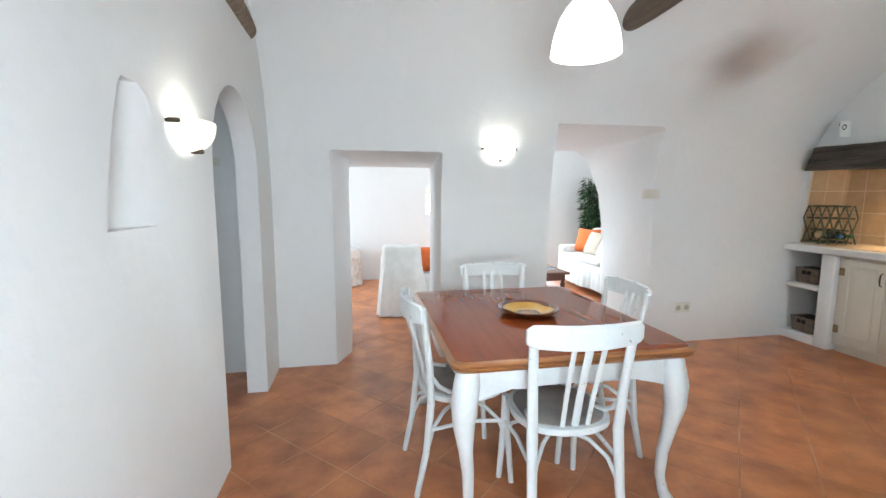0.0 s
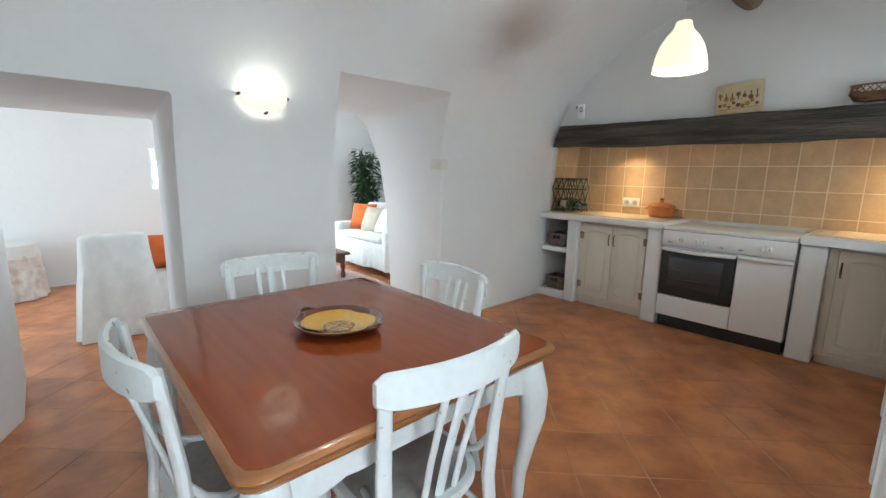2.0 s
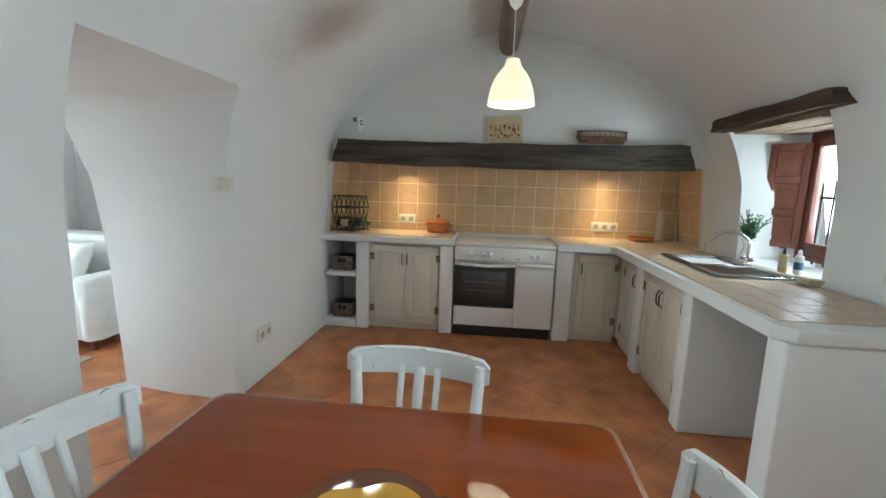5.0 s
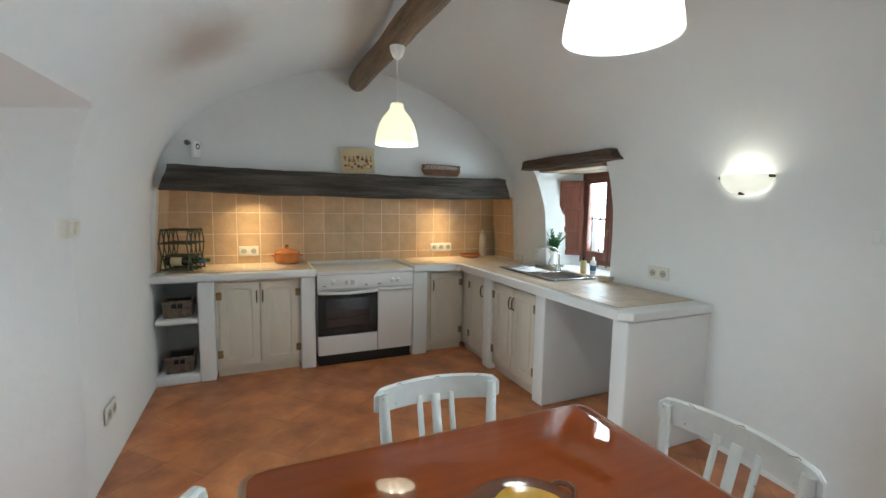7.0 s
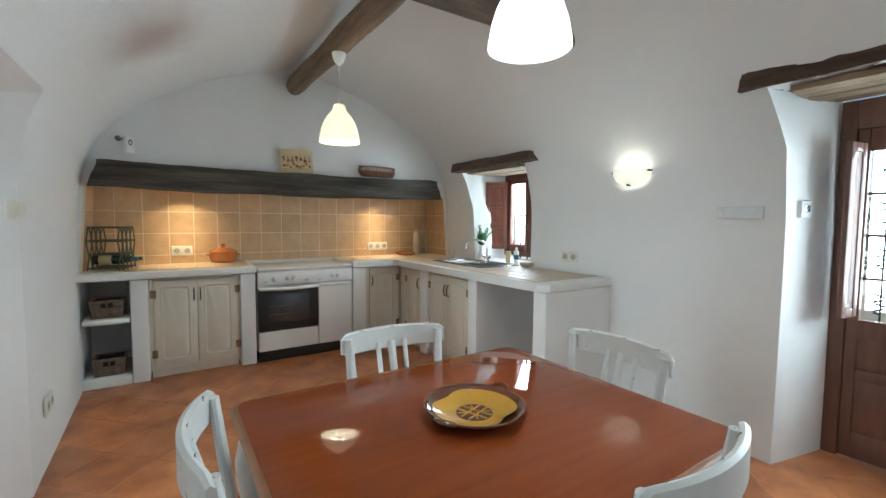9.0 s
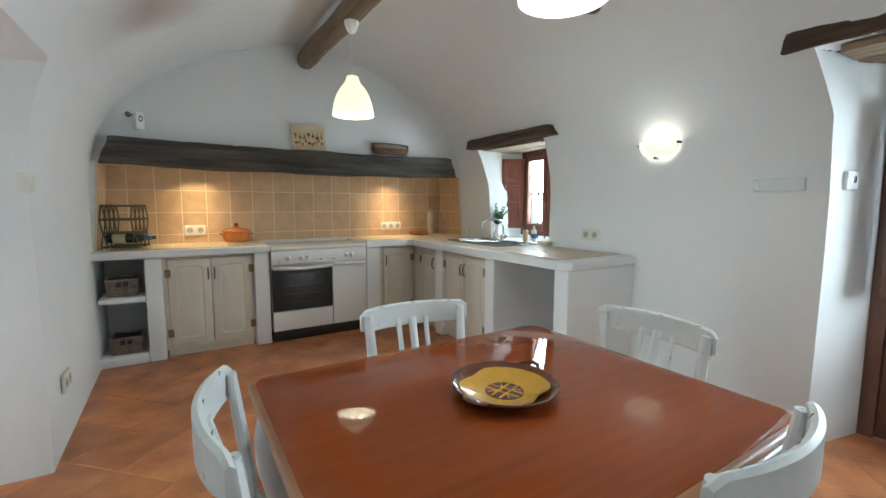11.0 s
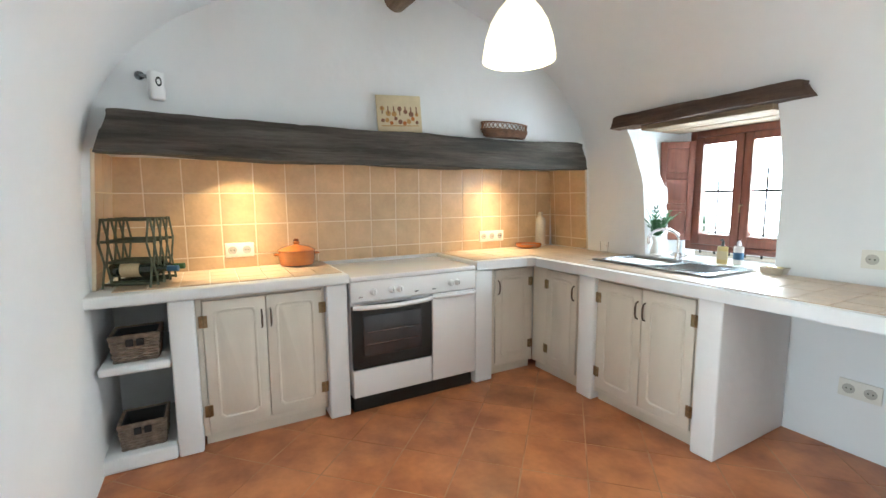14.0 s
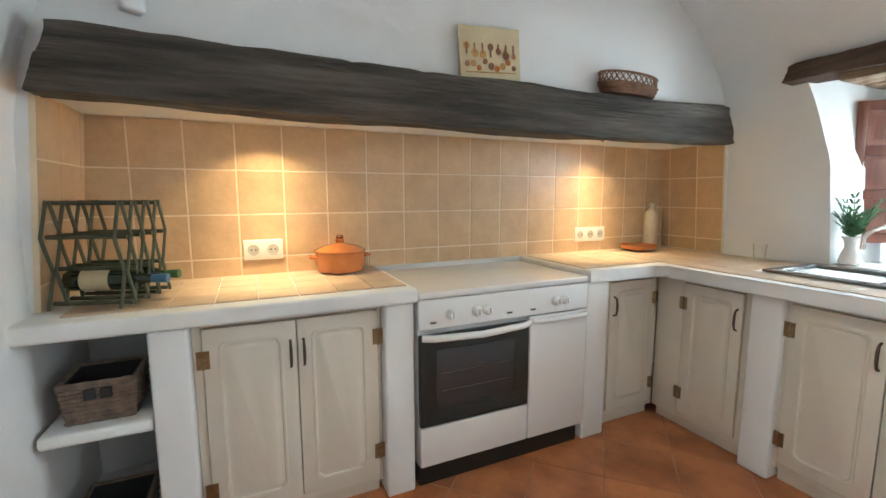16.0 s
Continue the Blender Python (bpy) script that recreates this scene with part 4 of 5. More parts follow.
# ---- dish on the table ----
def dish():
    d = empty("serving_dish", pose(0.900, 1.986, 0.7098, 0, 0, 20))
    part("bowl", lathe([(0, .004), (.07, .004), (.085, .006), (.118, .022), (.135, .034), (.139, .034), (.139, .030), (.120, .014), (.09, 0), (0, 0)], 48), BROWNGLAZE, d, "brown glazed ceramic rim")
    pts = []
    for i in range(64):
        a = math.tau * i / 64
        r = .118 - .022 * max(0, math.cos(2 * a)) ** 3
        pts.append((r * math.cos(a), r * math.sin(a)))
    rings = [[(x * q, y * q, z) for x, y in pts] for q, z in ((.05, .0048), (.70, .0072), (1.0, .0245), (1.0, .0225), (.7, .0045), (.05, .0042))]
    part("yellow_field", loft(rings), YELLOWGLAZE, d, "yellow glazed centre with bowed edges")
    part("medallion", lathe([(0, .0078), (.050, .0078), (.0505, .006), (0, .006)], 40), BROWNGLAZE, d, "dark brown round motif")
    for a in range(0, 180, 90):
        for o in (-.012, .012):
            part("motif_line", moved(box(-.047, .047, o - .0028, o + .0028, .0074, .0088, .0004, 1), pose(0, 0, 0, 0, 0, a)), YELLOWGLAZE, d)
    for a in range(45, 405, 90):
        part("motif_ray", moved(box(.02, .044, -.0022, .0022, .0074, .0088, .0004, 1), pose(0, 0, 0, 0, 0, a)), YELLOWGLAZE, d)
    for s in (-1, 1):
        part("handle", moved(tube([(-.03, 0, .03), (-.02, s * .016, .036), (0, s * .022, .038), (.02, s * .016, .036), (.03, 0, .03)], .006, 8), pose(0, s * .134, 0)), BROWNGLAZE, d)
    d.scale = (1.12, 1.12, 1.12)
    tagged(d, "yellow and brown glazed ceramic dish on the table", "dish")


dish()

# ---- things on the worktop ----
def cooking_pot():
    p = empty("cooking_pot", pose(4.53, 2.29, CT + .004))
    part("pot", lathe([(0, 0), (.07, 0), (.078, .005), (.085, .04), (.084, .075), (.087, .082), (.080, .082), (.078, .07), (.076, .02), (0, .012)], 36), TERRAPOT, p)
    lid = part("lid", lathe([(.088, .083), (.088, .088), (.06, .105), (.02, .115), (.012, .118), (.016, .130), (.01, .136), (0, .137)], 36), TERRAPOT, p, "orange glazed domed lid")
    part("lid_knob", moved(lathe([(0, 0), (.010, .0), (.014, .01), (.008, .018), (0, .019)], 16), pose(0, 0, .132)), BROWNGLAZE, lid)
    for s in (-1, 1):
        part("handle", tube([(-.02, s * .082, .062), (-.016, s * .10, .064), (.016, s * .10, .064), (.02, s * .082, .062)], .006, 8), TERRAPOT, p)
    p.scale = (1.40, 1.40, 1.18)
    tagged(p, "orange glazed terracotta cooking pot with its lid on", "pot")


def wine_rack():
    r = empty("wine_rack", pose(4.265, 3.130, CT + .003, 0, 0, -17))
    hx, top, px = .15, .345, .075
    # lattice sides of crossed slats, joined by round rods
    for y in (-.105, .105):
        for k in range(5):
            x = -hx + k * px
            for sg in (-1, 1):
                if abs(x + sg * px) > hx + .001:
                    continue
                pts = [(x + (sg * px / 2 if n % 2 else 0), y + .004 * sg, .006 + top * n / 3) for n in range(4)]
                part("slat", tube(pts, .0078, 6, flat=.6, up=(0, 1, 0)), GREENWOOD, r)
    for k, z in enumerate((.02, .128, .236, .344)):
        for i in range(3 if k % 2 else 4):
            x = -.1125 + .075 * i + (.0375 if k % 2 else 0)
            part("rod", tube([(x, -.118, z), (x, .118, z)], .0072, 8), GREENWOOD, r)
    tagged(r, "folding lattice wine rack of green-stained wood", "wine rack")
    b = empty("wine_bottle", pose(4.235, 3.140, CT + .085, 90, 0, -17))
    prof = [(0, 0), (.034, 0), (.037, .01), (.037, .19), (.030, .22), (.015, .245), (.0135, .30), (.0155, .302), (.0155, .312), (0, .312)]
    part("body", moved(lathe(prof, 24), pose(0, 0, -.12)), GREENGLASS, b)
    part("capsule", moved(lathe([(.0142, .25), (.0158, .30), (.0165, .313), (0, .314)], 20), pose(0, 0, -.12)), LABELBLUE, b, "dark blue foil capsule")
    part("label", moved(lathe([(.0376, .05), (.0376, .14)], 24), pose(0, 0, -.12)), PAPER, b)
    tagged(b, "dark green wine bottle lying in the rack", "bottle")
    b = empty("wine_bottle", pose(4.318, 3.116, CT + .085, 90, 0, -17))
    part("body", moved(lathe(prof, 24), pose(0, 0, -.12)), GREENGLASS, b)
    part("capsule", moved(lathe([(.0142, .25), (.0158, .30), (.0165, .313), (0, .314)], 20), pose(0, 0, -.12)), LEAF2, b, "green foil capsule")
    tagged(b, "second wine bottle with a green capsule in the rack", "bottle")


def socket_plate(m, cols, label, w=.086):
    s = empty("wall_socket", m)
    part("frame", box(-w * cols / 2, w * cols / 2, -.011, .002, -.047, .047, .004, 2), PLASTIC, s)
    for i in range(cols):
        x = -w * cols / 2 + w * (i + .5)
        u = part("insert", moved(lathe([(.026, .012), (.026, .013), (.0215, .0135), (.0205, .0115), (0, .0115)], 24), pose(x, 0, 0, 90)), SOCKETSHADE, s)
        for dx in (-.0095, .0095):
            part("hole", moved(lathe([(0, .0125), (.0036, .0125), (.0036, .004)], 10), pose(x + dx, 0, 0, 90)), HOLESHADE, u)
    tagged(s, label, "socket")


def plant_vase():
    v = empty("vase_with_ferns", pose(3.56, -0.145, .90))
    part("vase", lathe([(0, 0), (.035, 0), (.042, .01), (.036, .04), (.022, .075), (.03, .11), (.04, .125), (.036, .125), (.02, .08), (.03, .04), (.036, .012), (0, .008)], 28), ENAMEL, v, "white ceramic vase with a waisted neck")
    rnd = random.Random(5)
    for i in range(16):
        a = math.tau * i / 16 + rnd.uniform(-.2, .2)
        ln = rnd.uniform(.11, .20)
        tilt = rnd.uniform(.25, .95)
        pts = []
        for k in range(7):
            s = k / 6
            out = ln * s * tilt
            pts.append(Vector((math.cos(a) * out, math.sin(a) * out * .6, .11 + ln * s * (1.15 - .5 * tilt * s))))
        bm = tube(pts, [.002] * 6 + [.001], 5)
        for k in range(1, 7):
            d = (pts[k] - pts[k - 1]).normalized()
            side = d.cross(Vector((0, 0, 1))).normalized()
            for sg in (-1, 1):
                tip = pts[k] + side * sg * .038 * (1.1 - k / 9) + d * .018 + Vector((0, 0, rnd.uniform(-.008, .006)))
                q = [bm.verts.new(p) for p in (pts[k], pts[k].lerp(tip, .5) + d * .011, tip, pts[k].lerp(tip, .5) - d * .011)]
                bm.faces.new(q)
        part("frond", bm, LEAF2, v)
    v.scale = (1.12, 1.12, 1.15)
    tagged(v, "green fern sprigs in a white vase on the window ledge", "vase")


def bottles():
    b = empty("stoneware_bottle", pose(4.575, 0.095, CT + .004))
    part("body", lathe([(0, 0), (.038, 0), (.040, .005), (.040, .20), (.034, .225), (.016, .240), (.014, .262), (.018, .264), (.018, .275), (0, .277)], 32), STONEWARE, b)
    part("ear", tube([(.014, 0, .262), (.032, 0, .262), (.034, 0, .245), (.03, 0, .232)], .004, 8), STONEWARE, b)
    b.scale = (1.12, 1.12, 1.12)
    tagged(b, "tall cream stoneware bottle in the worktop corner", "bottle")
    d = empty("wooden_trivet_dish", pose(4.50, 0.30, CT + .004))
    part("dish", lathe([(0, .006), (.09, .006), (.105, .012), (.112, .032), (.117, .034), (.112, .010), (.098, 0), (0, 0)], 40), TERRAPOT, d)
    part("plank", moved(box(-.09, .09, -.09, .09, .008, .020, .004), pose(0, 0, 0, 0, 0, 30)), RAWWOOD, d)
    tagged(d, "round brown dish with a wooden board inside", "dish")
    s = empty("soap_bottle", pose(3.05, -0.075, .90))
    part("body", prism([(.032 * math.cos(a), .021 * math.sin(a)) for a in [math.tau * i / 20 for i in range(20)]], 0, .115, .008), SOAPYELLOW, s)
    part("pump", tube([(0, 0, .11), (0, 0, .15), (0, .004, .158), (0, .035, .155)], [.012, .006, .006, .004], 10), OVENDARK, s, "black pump head")
    part("label", prism([(.0325 * math.cos(a), .0215 * math.sin(a)) for a in [math.tau * i / 20 for i in range(20)]], .03, .085), PAPER, s)
    tagged(s, "yellow hand soap bottle with a black pump", "bottle")
    s = empty("washing_up_bottle", pose(2.975, -0.115, .90))
    part("body", prism([(.030 * math.cos(a), .020 * math.sin(a)) for a in [math.tau * i / 20 for i in range(20)]], 0, .12, .01), WHITEPLASTIC, s)
    part("cap", lathe([(.012, .12), (.012, .14), (.006, .155), (0, .156)], 16), WHITEPLASTIC, s)
    part("label", prism([(.0305 * math.cos(a), .0205 * math.sin(a)) for a in [math.tau * i / 20 for i in range(20)]], .035, .08), LABELBLUE, s, "blue label")
    tagged(s, "white washing-up bottle with a blue label", "bottle")
    g = empty("drinking_glass", pose(3.90, 0.02, CT + .004))
    part("tumbler", lathe([(0, 0), (.028, 0), (.033, .085), (.031, .085), (.027, .006), (0, .006)], 28), GLASS, g)
    tagged(g, "small clear drinking glass on the worktop", "glass")
    t = empty("soap_dish", pose(2.735, -0.02, CT + .004))
    part("tray", loft([[(-a, -b, z), (a, -b, z), (a, b, z), (-a, b, z)] for a, b, z in ((.05, .03, 0), (.062, .04, .035), (.056, .034, .035), (.046, .026, .008))]), STONEWARE, t)
    part("sponge", box(-.035, .035, -.02, .02, .012, .04, .006), SOAPYELLOW, t)
    tagged(t, "cream ceramic dish holding a sponge", "dish")


def weave_basket(m, w, d, h, label, material, lean=.012):
    """A woven basket: wavy horizontal strands round upright stakes, with black blocks painted as the shade of handle
    holes.
    """
    b = empty("wicker_basket", m)
    t = .008
    bm = loft([[(-a, -c, z), (a, -c, z), (a, c, z), (-a, c, z)] for a, c, z in
               ((w / 2 - lean - t, d / 2 - lean - t, .0), (w / 2 - t, d / 2 - t, h), (w / 2 - t * 2, d / 2 - t * 2, h), (w / 2 - lean - t * 2, d / 2 - lean - t * 2, .008))])
    part("lining", bm, HOLESHADE, b, "lining coloured near black as the shade inside the basket")
    rows = 9
    for k in range(rows):
        z = h * (k + .5) / rows
        q = lean * (1 - z / h)
        a, c = w / 2 - q, d / 2 - q
        per = []
        for (x0, y0), (x1, y1), n in (((-a, -c), (a, -c), 18), ((a, -c), (a, c), 14), ((a, c), (-a, c), 18), ((-a, c), (-a, -c), 14)):
            for i in range(n):
                per.append((x0 + (x1 - x0) * i / n, y0 + (y1 - y0) * i / n))
        pts = []
        for i, (x, y) in enumerate(per):
            pts.append((x * (1 + (.02 if (i + 2 * k) % 4 < 2 else -.012)), y * (1 + (.02 if (i + 2 * k) % 4 < 2 else -.012)), z))
        pts.append(pts[0])
        part("strand", tube(pts, h / rows * .52, 5), material, b)
    rim = []
    for (x0, y0), (x1, y1) in (((-1, -1), (1, -1)), ((1, -1), (1, 1)), ((1, 1), (-1, 1)), ((-1, 1), (-1, -1))):
        for i in range(8):
            rim.append(((x0 + (x1 - x0) * i / 8) * w / 2, (y0 + (y1 - y0) * i / 8) * d / 2, h + .002 * math.sin(i * 3)))
    rim.append(rim[0])
    part("rim", tube(rim, .009, 8), material, b)
    for s in (-.022, .022):
        part("handle_hole", box(s - .016, s + .016, -d / 2 - .011, -d / 2 + .006, h * .62, h * .88, .003), HOLESHADE, b)
    return tagged(b, label, "basket", "shelf baskets")


cooking_pot()
wine_rack()
plant_vase()
bottles()
weave_basket(pose(4.215, 3.165, .519, 0, 0, -90), .205, .20, .135, "grey-brown wicker basket on the upper open shelf", WICKER)
weave_basket(pose(4.215, 3.165, .052, 0, 0, -90), .205, .20, .135, "grey-brown wicker basket on the bottom open shelf", WICKER)
socket_plate(pose(4.628, 2.632, 1.005, 0, 0, -90), 2, "double cream wall socket on the kitchen tiles")
socket_plate(pose(4.628, 0.617, 1.00, 0, 0, -90), 3, "triple cream wall socket on the kitchen tiles")
socket_plate(pose(2.31, -0.108, 1.012, 0, 0, 180), 2, "double cream wall socket above the worktop")
socket_plate(pose(2.345, -0.105, 0.325, 0, 0, 180), 2, "double cream wall socket in the knee space")
socket_plate(pose(2.95, 3.327, 0.30, 0, 0, 0), 2, "double cream wall socket low on the plaster wall")

# print and basket standing on the mantel beam
pic = empty("picture_board", pose(4.165, 1.665, 1.757, 0, -4, -90))
part("board", box(-.155, .155, -.006, .006, 0, .235, .002), PAPER, pic)
rnd = random.Random(11)
for i in range(7):
    x = -.12 + i * .04
    part("utensil", box(x - .004, x + .004, -.0085, -.0055, .105 + rnd.uniform(0, .03), .165, .001, 1), INKBROWN, pic)
    part("utensil_head", moved(lathe([(0, .0022), (.011 + rnd.uniform(0, .008), .0022), (.011, 0)], 14), pose(x, -.0062, .115 + rnd.uniform(0, .04), 90)), rnd.choice((INKBROWN, INKOCHRE)), pic)
for i in range(9):
    x = -.12 + i * .03
    part("crockery", moved(lathe([(0, .0022), (.010 + rnd.uniform(0, .008), .0022), (.012, 0)], 12), pose(x, -.0062, .06 + rnd.uniform(0, .03), 90)), rnd.choice((INKBROWN, INKOCHRE, TERRAPOT)), pic)
part("shelf_line", box(-.13, .13, -.0085, -.0055, .042, .047, .001, 1), INKOCHRE, pic)
tagged(pic, "yellowed print of kitchen utensils standing on the beam", "picture")


def oval_basket():
    b = empty("oval_basket", pose(4.165, 0.825, 1.775, 0, 0, -84))
    A, B = .20, .068
    part("base", prism([(A * .86 * math.cos(a), B * .86 * math.sin(a)) for a in [math.tau * i / 36 for i in range(36)]], 0, .012, .003), WICKERWARM, b)
    for k in range(5):
        z = .012 + k * .012
        q = .88 + .03 * k
        pts = [(A * q * (1 + .012 * (-1) ** (i // 2 + k)) * math.cos(a), B * q * (1 + .03 * (-1) ** (i // 2 + k)) * math.sin(a), z) for i, a in enumerate([math.tau * j / 44 for j in range(45)])]
        part("strand", tube(pts, .0075, 5), WICKERWARM, b)
    for i in range(30):
        a = math.tau * i / 30
        for s in (-1, 1):
            c = a + s * .2
            part("lattice", tube([(A * math.cos(a), B * math.sin(a), .065), (A * .99 * math.cos(c), B * .99 * math.sin(c), .118)], .0032, 5), WICKERWARM, b)
    part("rim", tube([(A * math.cos(a), B * math.sin(a), .12) for a in [math.tau * j / 40 for j in range(41)]], .0065, 6), WICKERWARM, b)
    b.scale = (1.08, 1.1, 0.82)
    tagged(b, "oval brown open-weave basket standing on the beam", "basket")


oval_basket()

# small fittings on the walls
s = empty("alarm_sensor", pose(4.150, 3.000, 1.895, 0, 0, -62))
part("housing", box(-.034, .034, -.062, -.010, -.075, .065, .014, 3), WHITEPLASTIC, s)
part("lens", moved(lathe([(.008, 0), (.010, .002), (.013, .002), (.015, 0)], 24), pose(0, -.0615, .012, 90) @ Matrix.Diagonal((1, 1.6, 1, 1))), OVENDARK, s, "dark oval sensor ring")
part("bracket", tube([(-.01, -.012, .03), (-.02, .02, .045), (-.035, .045, .05)], .010, 8), STEEL, s, "grey swivel bracket")
part("wall_foot", moved(lathe([(0, 0), (.022, 0), (.020, .012), (0, .014)], 20), pose(-.035, .055, .05, 90)), STEEL, s)
tagged(s, "small white alarm sensor on the hood wall", "sensor")
s = empty("light_switch", pose(2.56, 3.318, 1.340, 3, 0, 0))
part("plate", box(-.075, .075, -.010, .03, -.042, .042, .004), PLASTIC, s)
for x in (-.036, .036):
    part("rocker", moved(box(-.030, .030, -.016, -.008, -.030, .030, .003), pose(x, 0, 0, 3)), PLASTIC, s)
tagged(s, "cream double light switch beside the doorway", "switch")
s = empty("fuse_cover", pose(1.009, -0.01, 1.366, 0, 0, 180))
part("cover", box(-.118, .118, -.012, .05, -.035, .035, .004), WHITEPAINT, s)
part("flap", box(-.112, -.085, -.016, -.010, -.026, .026, .003), WHITEPLASTIC, s)
tagged(s, "shallow white cover plate on the plaster wall", "cover plate")
s = empty("thermostat", pose(0.768, -0.15, 1.381, 0, 0, 258))
part("housing", box(-.045, .045, -.026, .012, -.045, .045, .006, 3), WHITEPLASTIC, s)
part("screen", box(-.025, .025, -.029, -.024, -.012, .025, .002), STEEL, s)
tagged(s, "white wall thermostat on the door reveal", "thermostat")
s = empty("corridor_switch", pose(-0.98, 3.30, 1.55, 0, 0, 0))
part("plate", box(-.045, .045, -.010, .004, -.03, .03, .003), PLASTIC, s)
part("rocker", box(-.016, .016, -.014, -.008, -.016, .016, .002), PLASTIC, s)
tagged(s, "cream light switch on the corridor wall", "switch")


# ---- window and its shutters ----
def window():
    w = empty("window_1", pose(0, -0.475, 0))
    x0, x1, z0, z1 = 2.787, 3.528, 0.93, 1.826
    bm = box(x0, x0 + .045, -.03, .03, z0, z1, .004)
    box(x1 - .045, x1, -.03, .03, z0, z1, .004, 2, bm)
    box(x0 + .045, x1 - .045, -.03, .03, z0, z0 + .045, .004, 2, bm)
    box(x0 + .045, x1 - .045, -.03, .03, z1 - .06, z1, .004, 2, bm)
    part("window_frame", bm, REDWOOD, w)
    mid = 3.150
    for a, b in ((x0 + .047, mid - .002), (mid + .002, x1 - .047)):
        bm = box(a, a + .055, -.02, .034, z0 + .047, z1 - .062, .005)
        box(b - .055, b, -.02, .034, z0 + .047, z1 - .062, .005, 2, bm)
        box(a + .055, b - .055, -.02, .033, z0 + .047, z0 + .125, .005, 2, bm)
        box(a + .055, b - .055, -.02, .033, z1 - .115, z1 - .062, .005, 2, bm)
        sash = part("sash", bm, REDWOOD, w)
        g = part("pane", box(a + .05, b - .05, .002, .006, z0 + .12, z1 - .11, 0), GLASS, sash)
        g.visible_shadow = False
    h = part("window_handle", tube([(mid - .01, .03, 1.27), (mid - .01, .06, 1.27), (mid - .01, .062, 1.22)], .007, 8), BRASS, w, "brass espagnolette handle")
    structure(w, "red-brown wooden casement window in a deep reveal", "window")
    part("window_sill", box(2.79, 3.62, .05, .375, .872, .896, .006), PLASTER, w, "white plaster ledge")


window()


def shutter(m, width, height, panels, material, label):
    s = empty("window_shutter", m)
    bm = box(0, .045, -.013, .013, 0, height, .004)
    box(width - .045, width, -.013, .013, 0, height, .004, 2, bm)
    step = (height - .05) / panels
    for i in range(panels + 1):
        z = i * step
        box(.045, width - .045, -.0125, .0125, z, z + .05, .004, 2, bm)
    part("frame", bm, material, s)
    for i in range(panels):
        a, b = i * step + .05, (i + 1) * step
        rings = []
        for q, y in ((0, -.004), (.004, -.009), (.022, -.005), (.035, -.010)):
            rings.append([(.045 + q, y, a + q), (width - .045 - q, y, a + q), (width - .045 - q, y, b - q), (.045 + q, y, b - q)])
        own = loft(rings)
        rings = [[(x, -y, z) for x, y, z in r] for r in rings]
        loft(rings, own)
        part("panel", own, material, s)
    return tagged(s, label, "shutter")


shutter(pose(3.483, -0.440, 1.000, 0, 0, 48), .24, .745, 3, REDWOOD, "open panelled red-brown shutter against the window reveal")
rail = empty("window_bars", pose(0, 0, 0))
for i in range(7):
    part("bar", tube([(2.82 + i * .105, -.522, .90), (2.82 + i * .105, -.522, 1.86)], .007, 8), IRON, rail)
part("crossbar", box(2.78, 3.50, -.528, -.516, 1.36, 1.38, .002), IRON, rail)
tagged(rail, "black iron security bars outside the window", "bars")


# ---- entrance door ----
def front_door():
    d = empty("door_1", pose(0, -0.47, FZ))
    x0, x1, H = -0.35, 0.70, 2.013
    bm = box(x1 - .07, x1, -.04, .03, 0, H, .005)
    box(x0, x0 + .07, -.04, .03, 0, H, .005, 2, bm)
    box(x0 + .07, x1 - .07, -.04, .03, H - .16, H, .005, 2, bm)
    part("door_frame", bm, DOORWOOD, d)
    a, b = x0 + .073, x1 - .073
    bm = box(a, a + .09, -.025, .018, .01, H - .163, .005)
    box(b - .05, b, -.025, .018, .01, H - .163, .005, 2, bm)
    for z0, z1 in ((.01, .16), (.46, .52), (.70, .80), (1.73, H - .163)):
        box(a + .09, b - .05, -.0245, .0175, z0, z1, .004, 2, bm)
    leaf = part("door_leaf", bm, DOORWOOD, d, "brown panelled door leaf with a tall glazed light")
    for z0, z1 in ((.16, .46), (.52, .70)):
        part("panel", loft([[(a + .09 + q, y, z0 + q), (b - .05 - q, y, z0 + q), (b - .05 - q, y, z1 - q), (a + .09 + q, y, z1 - q)] for q, y in ((0, -.015), (0, .004), (.03, .010), (.05, .013))]), DOORWOOD, leaf)
    g = part("pane", box(a + .09, b - .05, -.004, 0, .80, 1.73, 0), GLASS, leaf)
    g.visible_shadow = False
    for x in (.0, .25, .50):
        part("grille_bar", tube([(x, -.018, .80), (x, -.018, 1.73)], .005, 8), IRON, leaf)
    for z in (1.03, 1.27, 1.50):
        part("glazing_bar", box(a + .09, b - .05, -.016, -.006, z - .008, z + .008, .002), DOORWOOD, leaf)
    for z in (.9, 1.15, 1.4, 1.62):
        pts = [(.50 + .03 * math.sin(k), -.018, z + .008 * k - .06) for k in range(16)]
        part("grille_scroll", tube(pts, .006, 6), IRON, leaf)
    part("door_handle", tube([(a + .05, .02, 1.0), (a + .05, .06, 1.0), (a + .15, .062, 1.0)], .009, 10), BRASS, leaf)
    structure(d, "brown wooden entrance door with a glazed grille light", "door")


front_door()
shutter(pose(0.592, -0.425, .795, 0, 0, 82), .165, .945, 1, DOORWOOD, "narrow open inner shutter of the entrance door")
